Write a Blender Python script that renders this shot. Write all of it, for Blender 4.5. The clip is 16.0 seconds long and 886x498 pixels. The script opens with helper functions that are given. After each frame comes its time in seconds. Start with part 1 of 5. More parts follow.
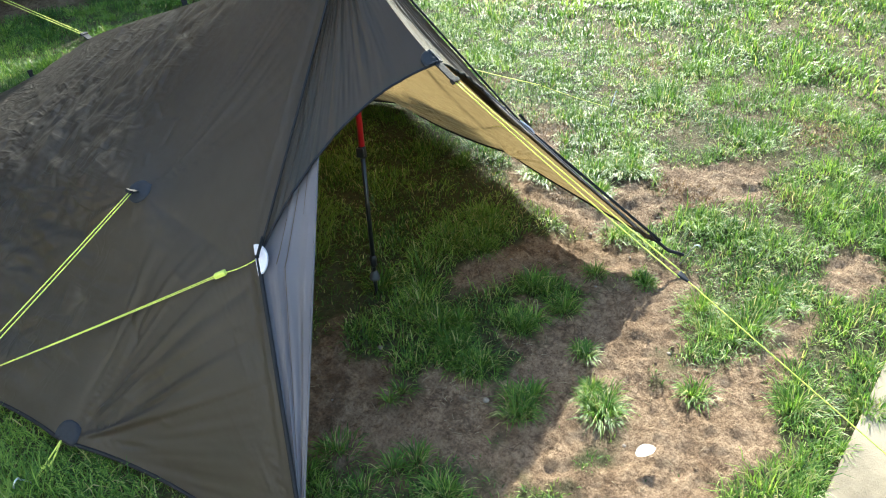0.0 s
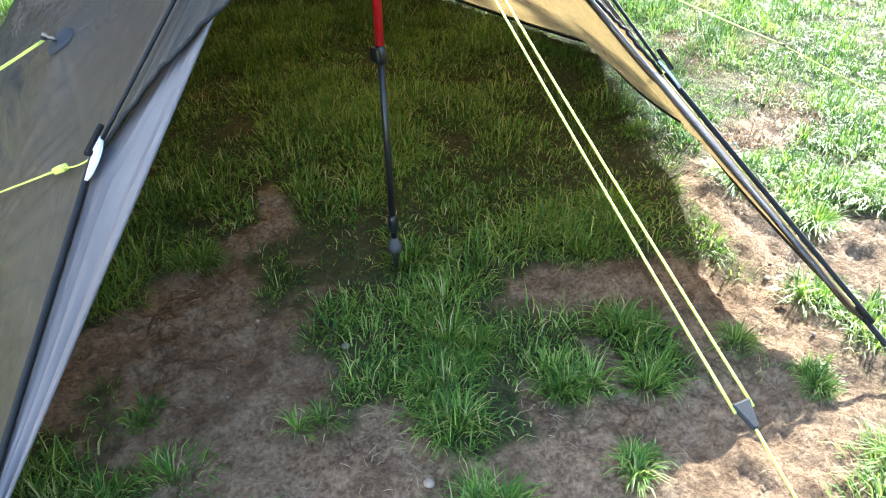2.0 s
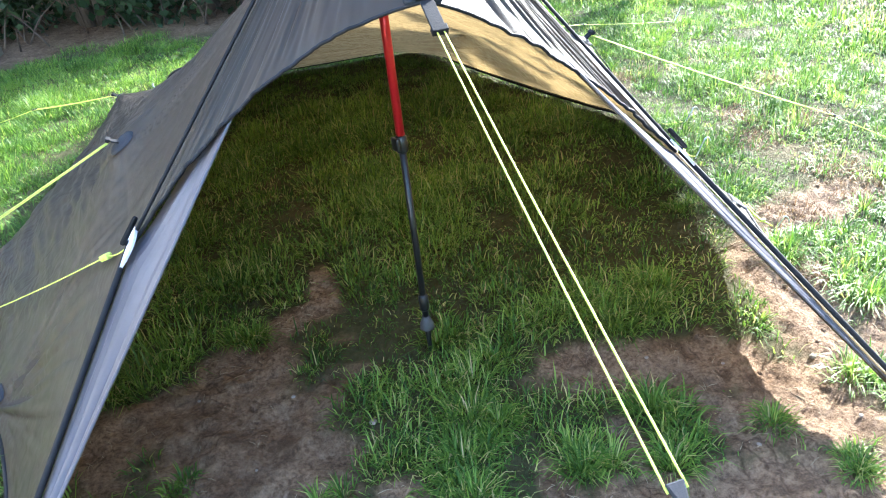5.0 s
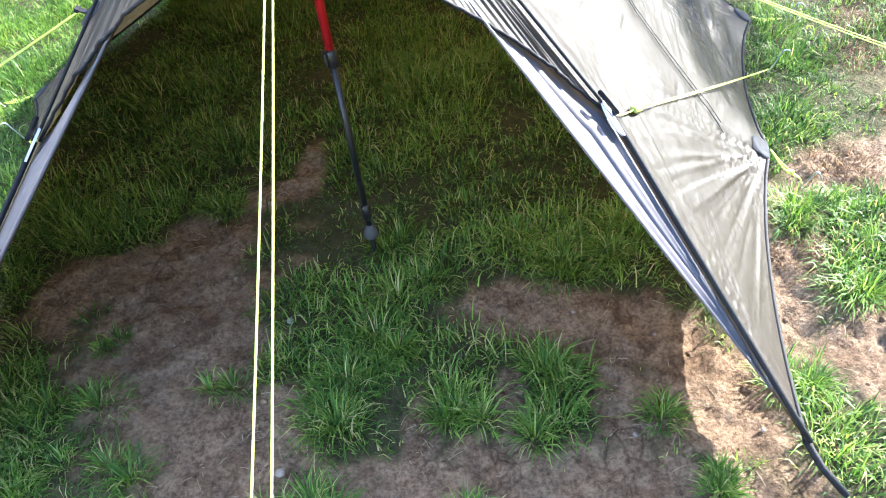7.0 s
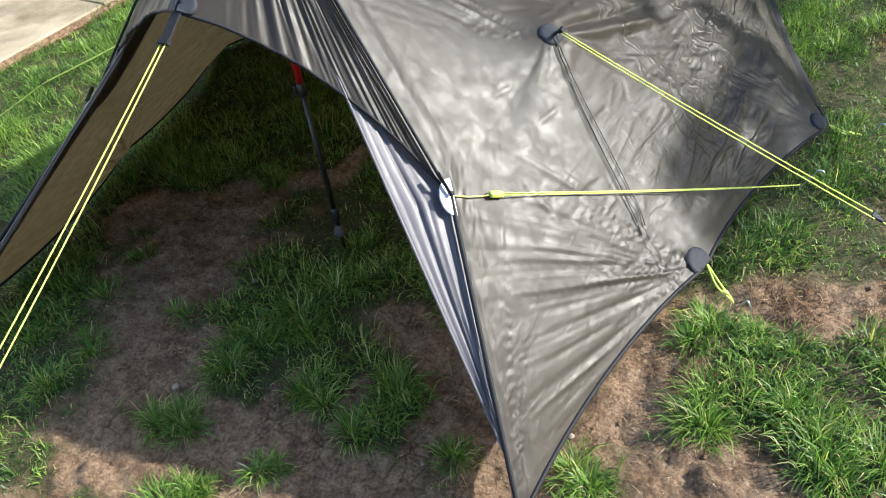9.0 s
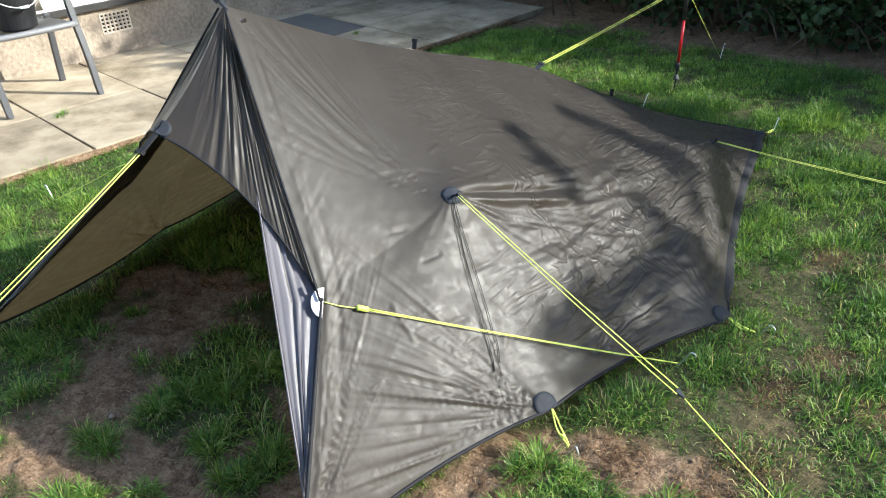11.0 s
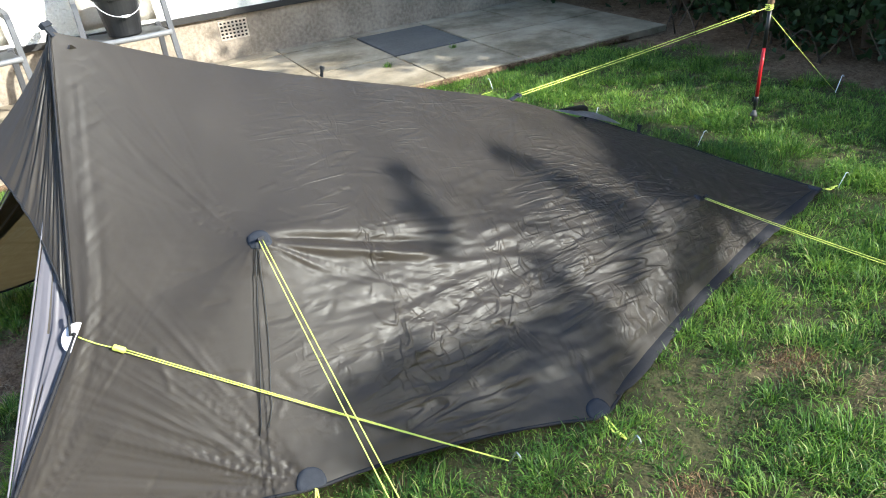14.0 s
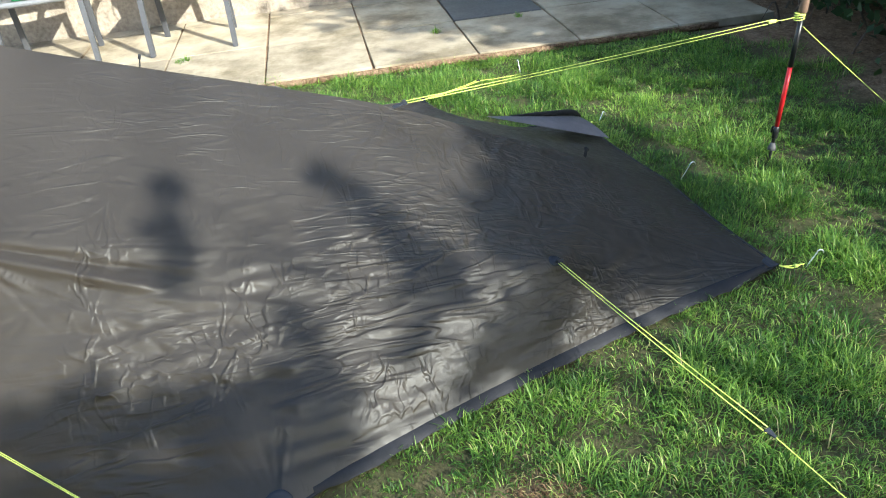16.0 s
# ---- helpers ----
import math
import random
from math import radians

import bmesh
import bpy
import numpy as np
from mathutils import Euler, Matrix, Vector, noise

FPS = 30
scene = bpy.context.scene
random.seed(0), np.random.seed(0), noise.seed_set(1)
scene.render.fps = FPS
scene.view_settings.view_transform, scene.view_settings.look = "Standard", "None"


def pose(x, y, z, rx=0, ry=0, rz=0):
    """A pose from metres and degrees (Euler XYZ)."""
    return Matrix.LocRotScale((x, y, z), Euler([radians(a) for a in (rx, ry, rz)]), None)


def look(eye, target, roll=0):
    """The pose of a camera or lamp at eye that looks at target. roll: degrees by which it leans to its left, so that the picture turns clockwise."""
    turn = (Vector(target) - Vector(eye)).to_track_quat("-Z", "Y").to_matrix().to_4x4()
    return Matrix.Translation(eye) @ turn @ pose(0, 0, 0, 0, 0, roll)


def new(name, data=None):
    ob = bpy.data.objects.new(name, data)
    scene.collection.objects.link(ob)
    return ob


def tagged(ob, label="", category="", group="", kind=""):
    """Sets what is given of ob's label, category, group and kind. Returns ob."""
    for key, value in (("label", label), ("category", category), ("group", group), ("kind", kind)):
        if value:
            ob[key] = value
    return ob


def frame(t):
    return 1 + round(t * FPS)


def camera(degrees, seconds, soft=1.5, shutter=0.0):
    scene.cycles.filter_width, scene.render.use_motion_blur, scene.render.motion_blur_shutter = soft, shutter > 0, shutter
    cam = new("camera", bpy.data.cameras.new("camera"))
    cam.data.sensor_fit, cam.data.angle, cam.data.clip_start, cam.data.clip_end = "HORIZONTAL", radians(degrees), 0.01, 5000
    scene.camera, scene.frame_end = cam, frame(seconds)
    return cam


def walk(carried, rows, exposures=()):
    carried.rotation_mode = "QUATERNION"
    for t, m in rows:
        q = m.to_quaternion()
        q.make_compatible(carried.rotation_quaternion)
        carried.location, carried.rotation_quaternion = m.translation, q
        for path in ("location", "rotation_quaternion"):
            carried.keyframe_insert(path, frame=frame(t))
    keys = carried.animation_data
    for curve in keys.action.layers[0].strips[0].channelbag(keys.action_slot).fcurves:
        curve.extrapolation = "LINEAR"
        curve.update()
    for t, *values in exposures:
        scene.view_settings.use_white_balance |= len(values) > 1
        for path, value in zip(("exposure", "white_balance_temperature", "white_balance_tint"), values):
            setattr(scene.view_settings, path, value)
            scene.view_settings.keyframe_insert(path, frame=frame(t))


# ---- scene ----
cam = camera(61.1, 16.0, soft=1.05)
PATH = [
    (0, (-1.268, -1.312, 1.388), (0.008, -0.259, 0.264), -1.3),
    (0.5, (-0.996, -1.310, 1.310), (0.140, -0.147, 0.144), 0.1),
    (1, (-0.797, -1.291, 1.281), (0.194, -0.062, 0.053), 2.2),
    (1.5, (-0.564, -1.231, 1.138), (0.291, 0.064, -0.123), 0.7),
    (2, (-0.421, -1.206, 0.969), (0.233, 0.281, -0.199), -1.0),
    (2.5, (-0.340, -1.211, 0.848), (0.323, 0.448, -0.053), 2.2),
    (3, (-0.318, -1.216, 0.783), (0.249, 0.510, -0.052), 0.6),
    (3.2, (-0.312, -1.212, 0.769), (0.204, 0.539, -0.050), 0.1),
    (5.5, (-0.274, -1.306, 1.064), (0.164, 0.289, -0.062), -6.5),
    (6, (-0.155, -1.231, 1.115), (0.287, 0.158, -0.255), -3.5),
    (6.5, (-0.049, -1.199, 1.140), (0.338, 0.172, -0.263), -0.7),
    (7, (0.221, -1.216, 1.113), (0.134, 0.255, -0.240), -7.8),
    (7.5, (0.422, -1.256, 1.180), (0.145, 0.209, -0.153), -7.4),
    (8, (0.584, -1.187, 1.149), (0.209, 0.265, -0.173), -3.7),
    (8.5, (0.752, -1.117, 1.215), (0.227, 0.237, -0.161), -7.2),
    (9, (0.988, -1.171, 1.280), (0.226, 0.121, -0.043), -9.0),
    (9.5, (1.236, -1.218, 1.330), (0.329, 0.113, 0.145), -6.4),
    (9.7, (1.289, -1.193, 1.344), (0.393, 0.187, 0.206), -3.4),
    (11.8, (1.728, -1.127, 1.437), (0.567, 0.173, 0.457), -4.1),
    (12, (1.736, -1.101, 1.431), (0.604, 0.207, 0.429), -3.4),
    (12.5, (1.843, -1.001, 1.420), (0.612, 0.263, 0.479), -2.7),
    (13, (2.067, -0.825, 1.431), (0.645, 0.239, 0.512), -6.6),
    (13.5, (2.130, -0.606, 1.377), (0.688, 0.392, 0.415), -6.4),
    (14, (2.161, -0.236, 1.368), (0.662, 0.679, 0.410), -5.9),
    (14.5, (2.235, 0.114, 1.357), (0.649, 0.811, 0.358), -6.2),
    (15, (2.282, 0.413, 1.369), (0.661, 1.014, 0.366), -4.6),
    (15.5, (2.242, 0.705, 1.358), (0.581, 1.187, 0.354), -1.4),
    (16, (2.289, 0.986, 1.361), (0.634, 1.391, 0.314), -5.6),
]
EXPOSURES = [(0.0, 2.4, 6400, -2), (1.0, 2.53, 6400, -2), (1.5, 2.85, 6450, 1), (2.0, 3.36, 6050, 2), (2.5, 3.45, 5400, 1), (3.2, 3.15, 5400, 2), (5.5, 3.46, 5950, 8), (7.0, 3.27, 5950, 9), (7.5, 2.82, 6000, 9), (8.5, 2.25, 6200, 7), (9.5, 1.74, 6300, 6), (12.0, 1.95, 6150, 4), (13.0, 2.0, 6200, 4), (14.5, 2.15, 6150, 3), (16.0, 2.2, 6150, 1)]
walk(cam, [(t, look(eye, target, roll)) for t, eye, target, roll in PATH], EXPOSURES)

# ---- sky and sun ----
SUN_WAY = Vector((0.869, 0.495, 0.54)).normalized()
world = bpy.data.worlds.new("sky")
scene.world = world
world.use_nodes = True
wt = world.node_tree
sky = wt.nodes.new("ShaderNodeTexSky")
sky.sky_type, sky.sun_disc = "NISHITA", False
sky.sun_elevation = math.asin(SUN_WAY.z)
sky.sun_rotation = math.atan2(SUN_WAY.x, SUN_WAY.y)
wt.links.new(sky.outputs[0], wt.nodes["Background"].inputs[0])
wt.nodes["Background"].inputs[1].default_value = 0.15
sun = new("sun", bpy.data.lights.new("sun", "SUN"))
sun.data.energy, sun.data.angle, sun.data.color = 3.5, radians(0.6), (1.0, 0.95, 0.86)
sun.matrix_world = look(SUN_WAY * 30, (0, 0, 0))


# ---- materials ----
def material(name, build):
    m = bpy.data.materials.new(name)
    m.use_nodes = True
    nt = m.node_tree
    nt.nodes.clear()
    out = nt.nodes.new("ShaderNodeOutputMaterial")
    N = lambda kind, **kw: node(nt, kind, **kw)
    L = lambda a, b: nt.links.new(a, b)
    L(build(N, L), out.inputs[0])
    return m


def node(nt, kind, **kw):
    n = nt.nodes.new("ShaderNode" + kind)
    for key, value in kw.items():
        if key.startswith("i_"):
            n.inputs[key[2:].replace("_", " ")].default_value = value
        elif key == "operation":
            n.operation = value
        elif key == "blend_type":
            n.blend_type = value
        elif key == "feature":
            n.feature = value
        elif key == "attribute_name":
            n.attribute_name = value
        elif key == "wave_type":
            n.wave_type = value
        elif key == "bands_direction":
            n.bands_direction = value
    return n


def coords(N, L, scale=(1, 1, 1)):
    c, m = N("TexCoord"), N("Mapping")
    m.inputs["Scale"].default_value = scale
    L(c.outputs["Object"], m.inputs[0])
    return m.outputs[0]


def noise_of(N, L, vec, scale, detail=4.0, rough=0.55):
    n = N("TexNoise", i_Scale=scale, i_Detail=detail, i_Roughness=rough)
    L(vec, n.inputs["Vector"])
    return n.outputs[0]


def ramp(N, L, value, stops):
    r = N("ValToRGB")
    e = r.color_ramp.elements
    while len(e) < len(stops):
        e.new(0.5)
    for k, (p, c) in enumerate(stops):
        e[k].position, e[k].color = p, (*c, 1)
    L(value, r.inputs[0])
    return r.outputs[0]


def bump_of(N, L, height, strength, dist):
    b = N("Bump", i_Strength=strength, i_Distance=dist)
    L(height, b.inputs["Height"])
    return b.outputs[0]


def mixed(N, L, fac, a, b):
    m = N("MixRGB")
    L(fac, m.inputs[0]), L(a, m.inputs[1]), L(b, m.inputs[2])
    return m.outputs[0]


def simple(name, c1, c2, scale=20, rough=0.6, metal=0.0, bump=0.2, dist=0.002, spec=0.5, stretch=(1, 1, 1), rough2=None):
    """A surface of two tones at two scales, with fine relief."""
    def build(N, L):
        v = coords(N, L, stretch)
        big, fine = noise_of(N, L, v, scale), noise_of(N, L, v, scale * 9, 6)
        add = N("Math", operation="ADD")
        L(big, add.inputs[0]), L(fine, add.inputs[1])
        half = N("Math", operation="MULTIPLY")
        L(add.outputs[0], half.inputs[0])
        half.inputs[1].default_value = 0.5
        p = N("BsdfPrincipled", i_Roughness=rough, i_Metallic=metal)
        p.inputs["Specular IOR Level"].default_value = spec
        L(ramp(N, L, half.outputs[0], [(0.3, c1), (0.7, c2)]), p.inputs[0])
        if bump:
            L(bump_of(N, L, fine, bump, dist), p.inputs["Normal"])
        return p.outputs[0]
    return material(name, build)


def fabric(name, dark, light, sheer_col, sheer, rough, crease=1.0):
    """Coated ripstop nylon: a shiny thin cloth that lets some sun through."""
    def build(N, L):
        v = coords(N, L)
        big = noise_of(N, L, v, 5, 5)
        weave = N("TexWave", wave_type="BANDS", bands_direction="DIAGONAL", i_Scale=330.0, i_Distortion=0.3)
        L(v, weave.inputs[0])
        cr2 = N("TexNoise", i_Scale=30.0, i_Detail=3.0, i_Roughness=0.5, i_Distortion=0.5)
        L(v, cr2.inputs["Vector"])
        facets = None
        for way, deep in (((34, 7, 34), 0.07), ((11, 26, 30), 0.05)):
            fine = N("TexNoise", i_Scale=1.6, i_Detail=2.5, i_Roughness=0.55, i_Distortion=0.25)
            L(coords(N, L, way), fine.inputs["Vector"])
            where = N("MapRange", i_From_Min=0.42, i_From_Max=0.64)
            L(noise_of(N, L, v, 3.5 + way[0] * 0.05, 2), where.inputs[0])
            part_of = N("Math", operation="MULTIPLY")
            L(fine.outputs[0], part_of.inputs[0]), L(where.outputs[0], part_of.inputs[1])
            bf = N("Bump", i_Strength=deep * crease, i_Distance=0.006)
            L(part_of.outputs[0], bf.inputs["Height"])
            if facets is not None:
                L(facets, bf.inputs["Normal"])
            facets = bf.outputs[0]
        # sharp thin creases: the crests of stretched noise, in patches
        for way, scale, fine_at, deep in (((24, 4, 20), 1.0, 0.43, 0.0060), ((8, 22, 18), 0.9, 0.46, 0.0040), ((34, 7, 30), 1.0, 0.46, 0.0026)):
            rn = N("TexNoise", i_Scale=scale, i_Detail=1.5, i_Roughness=0.5, i_Distortion=0.7)
            L(coords(N, L, way), rn.inputs["Vector"])
            off, dist, crest = N("Math", operation="SUBTRACT"), N("Math", operation="ABSOLUTE"), N("MapRange", i_From_Min=0.0, i_From_Max=0.11)
            off.inputs[1].default_value = 0.5
            L(rn.outputs[0], off.inputs[0]), L(off.outputs[0], dist.inputs[0]), L(dist.outputs[0], crest.inputs[0])
            crest.interpolation_type = "SMOOTHERSTEP"
            crest.inputs["To Min"].default_value, crest.inputs["To Max"].default_value = 1.0, 0.0
            where = N("MapRange", i_From_Min=fine_at, i_From_Max=fine_at + 0.14)
            L(noise_of(N, L, v, 2.2 + way[1] * 0.09, 3), where.inputs[0])
            low = N("Math", operation="MULTIPLY")
            L(crest.outputs[0], low.inputs[0]), L(where.outputs[0], low.inputs[1])
            loose = N("Math", operation="MULTIPLY")
            L(low.outputs[0], loose.inputs[0]), L(N("Attribute", attribute_name="slack").outputs["Fac"], loose.inputs[1])
            bc = N("Bump", i_Strength=0.8 * min(1.0, crease), i_Distance=deep)
            L(loose.outputs[0], bc.inputs["Height"]), L(facets, bc.inputs["Normal"])
            facets = bc.outputs[0]
        b1 = N("Bump", i_Strength=0.06 * crease, i_Distance=0.006)
        L(cr2.outputs[0], b1.inputs["Height"]), L(facets, b1.inputs["Normal"])
        b2 = N("Bump", i_Strength=0.10, i_Distance=0.0006)
        L(weave.outputs[1], b2.inputs["Height"]), L(b1.outputs[0], b2.inputs["Normal"])
        p = N("BsdfPrincipled")
        p.inputs["Specular IOR Level"].default_value = 0.29
        L(ramp(N, L, big, [(0.3, dark), (0.7, light)]), p.inputs[0])
        r = N("MapRange", i_From_Min=0.3, i_From_Max=0.7)
        r.inputs["To Min"].default_value, r.inputs["To Max"].default_value = rough * 0.85, rough * 1.2
        L(cr2.outputs[0], r.inputs[0]), L(r.outputs[0], p.inputs["Roughness"])
        L(b2.outputs[0], p.inputs["Normal"])
        tr = N("BsdfTranslucent")
        tr.inputs[0].default_value = (*sheer_col, 1)
        mix = N("MixShader")
        mix.inputs[0].default_value = sheer
        L(p.outputs[0], mix.inputs[1]), L(tr.outputs[0], mix.inputs[2])
        return mix.outputs[0]
    return material(name, build)


def leafy(name, stops, sheer=0.35, rough=0.5):
    """Blades and leaves, toned by the mesh's own 'tone'."""
    def build(N, L):
        a = N("Attribute", attribute_name="tone")
        col = ramp(N, L, a.outputs["Fac"], stops)
        p = N("BsdfPrincipled", i_Roughness=rough)
        p.inputs["Specular IOR Level"].default_value = 0.30
        L(col, p.inputs[0])
        t = N("BsdfTranslucent")
        lit = N("MixRGB", blend_type="MULTIPLY")
        lit.inputs[0].default_value = 1.0
        lit.inputs[2].default_value = (1.5, 1.5, 1.0, 1)
        L(col, lit.inputs[1]), L(lit.outputs[0], t.inputs[0])
        m = N("MixShader")
        m.inputs[0].default_value = sheer
        L(p.outputs[0], m.inputs[1]), L(t.outputs[0], m.inputs[2])
        return m.outputs[0]
    return material(name, build)


def ground_build(N, L):
    v = coords(N, L)
    big, mid, fine = noise_of(N, L, v, 3.5, 5), noise_of(N, L, v, 34, 6, 0.72), noise_of(N, L, v, 130, 6, 0.7)
    vor = N("TexVoronoi", i_Scale=70.0)
    L(v, vor.inputs["Vector"])
    soil = ramp(N, L, mid, [(0.34, (0.075, 0.044, 0.026)), (0.5, (0.215, 0.140, 0.088)), (0.64, (0.385, 0.275, 0.185))])
    tint = mixed(N, L, big, soil, ramp(N, L, fine, [(0.38, (0.085, 0.050, 0.030)), (0.62, (0.36, 0.245, 0.160))]))
    crk = N("TexVoronoi", feature="DISTANCE_TO_EDGE", i_Scale=24.0)
    wv = N("MixRGB", blend_type="ADD")
    wv.inputs[0].default_value = 0.06
    wn = N("TexNoise", i_Scale=14.0, i_Detail=3.0)
    L(v, wn.inputs["Vector"]), L(v, wv.inputs[1]), L(wn.outputs[1], wv.inputs[2]), L(wv.outputs[0], crk.inputs["Vector"])
    damp = N("MixRGB", blend_type="MULTIPLY")
    damp.inputs[0].default_value = 1.0
    L(tint, damp.inputs[1]), L(ramp(N, L, noise_of(N, L, v, 7.0, 6, 0.7), [(0.36, (0.66, 0.62, 0.58)), (0.54, (1.0, 1.0, 1.0))]), damp.inputs[2])
    split = N("MixRGB", blend_type="MULTIPLY")
    L(ramp(N, L, noise_of(N, L, v, 5.0, 3), [(0.5, (0.0, 0.0, 0.0)), (0.62, (0.8, 0.8, 0.8))]), split.inputs[0])
    L(damp.outputs[0], split.inputs[1]), L(ramp(N, L, crk.outputs["Distance"], [(0.0, (0.35, 0.30, 0.27)), (0.10, (1.0, 1.0, 1.0))]), split.inputs[2])
    tint = split.outputs[0]
    thatch = ramp(N, L, mid, [(0.3, (0.032, 0.037, 0.014)), (0.7, (0.092, 0.084, 0.038))])
    a = N("Attribute", attribute_name="turf")
    p = N("BsdfPrincipled", i_Roughness=0.92)
    p.inputs["Specular IOR Level"].default_value = 0.2
    L(mixed(N, L, a.outputs["Fac"], tint, thatch), p.inputs[0])
    b1 = N("Bump", i_Strength=1.0, i_Distance=0.02)
    L(mid, b1.inputs["Height"])
    b2 = N("Bump", i_Strength=0.9, i_Distance=0.006)
    L(fine, b2.inputs["Height"]), L(b1.outputs[0], b2.inputs["Normal"])
    b3 = N("Bump", i_Strength=0.5, i_Distance=0.004)
    L(vor.outputs[0], b3.inputs["Height"]), L(b2.outputs[0], b3.inputs["Normal"])
    L(b3.outputs[0], p.inputs["Normal"])
    return p.outputs[0]


M_GROUND = material("soil_and_thatch", ground_build)
M_FABRIC = fabric("brown_ripstop", (0.0255, 0.0217, 0.0192), (0.0350, 0.0300, 0.0267), (0.62, 0.44, 0.20), 0.13, 0.48)
M_FLAP = fabric("grey_door_fabric", (0.115, 0.108, 0.125), (0.155, 0.147, 0.168), (0.35, 0.33, 0.34), 0.2, 0.42, 0.6)
M_TRIM = simple("black_binding", (0.009, 0.009, 0.011), (0.020, 0.020, 0.024), 60, 0.65, bump=0.4, spec=0.2)
M_PATCH = simple("slate_patch", (0.016, 0.018, 0.024), (0.028, 0.031, 0.040), 70, 0.7, bump=0.3, spec=0.2)
M_WHITE_PATCH = simple("pale_patch", (0.55, 0.52, 0.58), (0.75, 0.72, 0.78), 40, 0.45, bump=0.2)
M_CORD = simple("fluorescent_cord", (0.55, 0.62, 0.08), (0.72, 0.78, 0.18), 300, 0.6, bump=0.5, dist=0.001)
M_BLACK_CORD = simple("black_cord", (0.012, 0.012, 0.012), (0.03, 0.03, 0.03), 200, 0.7)
M_RED = simple("red_anodised", (0.42, 0.012, 0.018), (0.55, 0.02, 0.025), 15, 0.28, 0.35, bump=0.05)
M_POLE = simple("black_anodised", (0.008, 0.008, 0.009), (0.018, 0.018, 0.02), 25, 0.35, 0.2, bump=0.05)
M_GRIP = simple("brown_grip", (0.10, 0.055, 0.035), (0.17, 0.10, 0.065), 60, 0.8, bump=0.5)
M_RUBBER = simple("grey_rubber", (0.035, 0.035, 0.037), (0.06, 0.06, 0.062), 50, 0.7)
M_STEEL = simple("stake_steel", (0.55, 0.56, 0.58), (0.72, 0.73, 0.75), 60, 0.3, 0.85, bump=0.1)
M_GRASS = leafy("grass", [(0.0, (0.026, 0.068, 0.014)), (0.45, (0.090, 0.185, 0.030)), (0.86, (0.235, 0.345, 0.070)), (1.0, (0.44, 0.36, 0.20))], 0.40, 0.45)
M_DEAD = leafy("dead_grass", [(0.0, (0.07, 0.036, 0.020)), (0.6, (0.19, 0.110, 0.058)), (1.0, (0.36, 0.25, 0.14))], 0.3, 0.6)
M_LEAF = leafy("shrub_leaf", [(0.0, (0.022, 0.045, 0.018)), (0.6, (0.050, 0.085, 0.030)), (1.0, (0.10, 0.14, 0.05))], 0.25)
M_BARK = simple("bark", (0.05, 0.035, 0.025), (0.13, 0.095, 0.07), 12, 0.9, bump=0.8, dist=0.01, stretch=(1, 1, 0.2))
M_WALL = simple("white_roughcast", (0.66, 0.64, 0.60), (0.84, 0.83, 0.80), 6, 0.9, bump=1.0, dist=0.02)
M_PLINTH = simple("plinth_render", (0.13, 0.105, 0.08), (0.40, 0.33, 0.26), 4, 0.9, bump=0.7, dist=0.01)
M_BAND = simple("bitumen_band", (0.010, 0.009, 0.009), (0.025, 0.022, 0.02), 20, 0.7)
M_VENT = simple("terracotta_vent", (0.45, 0.38, 0.30), (0.60, 0.52, 0.43), 25, 0.85)
M_VENT_SHADE = simple("vent_shade", (0.006, 0.006, 0.006), (0.012, 0.012, 0.012), 25, 0.9)
M_CHAIR = simple("grey_resin", (0.036, 0.037, 0.043), (0.062, 0.062, 0.070), 18, 0.5, bump=0.1)
M_BUCKET = simple("black_plastic", (0.009, 0.009, 0.010), (0.018, 0.018, 0.02), 12, 0.4, bump=0.05)
M_HANDLE = simple("white_plastic", (0.68, 0.68, 0.68), (0.78, 0.78, 0.78), 12, 0.4)
M_GREEN = simple("green_plastic", (0.02, 0.16, 0.05), (0.03, 0.24, 0.08), 12, 0.4)
M_STONE = simple("pebble", (0.16, 0.12, 0.095), (0.36, 0.30, 0.25), 60, 0.85, bump=0.4)
M_DRYLEAF = simple("dry_leaf", (0.42, 0.40, 0.34), (0.58, 0.56, 0.5), 60, 0.7, bump=0.4)


def slab_build(N, L):
    v = coords(N, L)
    o = N("ObjectInfo")
    big, fine = noise_of(N, L, v, 4, 6, 0.6), noise_of(N, L, v, 160, 5, 0.7)
    c = ramp(N, L, big, [(0.3, (0.18, 0.145, 0.10)), (0.5, (0.30, 0.25, 0.18)), (0.72, (0.41, 0.355, 0.27))])
    tint = ramp(N, L, o.outputs["Random"], [(0.0, (0.80, 0.78, 0.76)), (1.0, (1.05, 1.03, 1.0))])
    mul = N("MixRGB", blend_type="MULTIPLY")
    mul.inputs[0].default_value = 1.0
    stain = ramp(N, L, noise_of(N, L, v, 1.7, 7, 0.68), [(0.36, (0.50, 0.47, 0.40)), (0.52, (1.0, 1.0, 1.0))])
    soiled = N("MixRGB", blend_type="MULTIPLY")
    soiled.inputs[0].default_value = 1.0
    L(c, soiled.inputs[1]), L(stain, soiled.inputs[2])
    L(soiled.outputs[0], mul.inputs[1]), L(tint, mul.inputs[2])
    p = N("BsdfPrincipled", i_Roughness=0.88)
    L(mul.outputs[0], p.inputs[0])
    L(bump_of(N, L, fine, 0.5, 0.003), p.inputs["Normal"])
    return p.outputs[0]


M_SLAB = material("concrete_slab", slab_build)
M_DARKSLAB = simple("dark_slab", (0.06, 0.058, 0.055), (0.11, 0.105, 0.10), 6, 0.85, bump=0.5, dist=0.003)


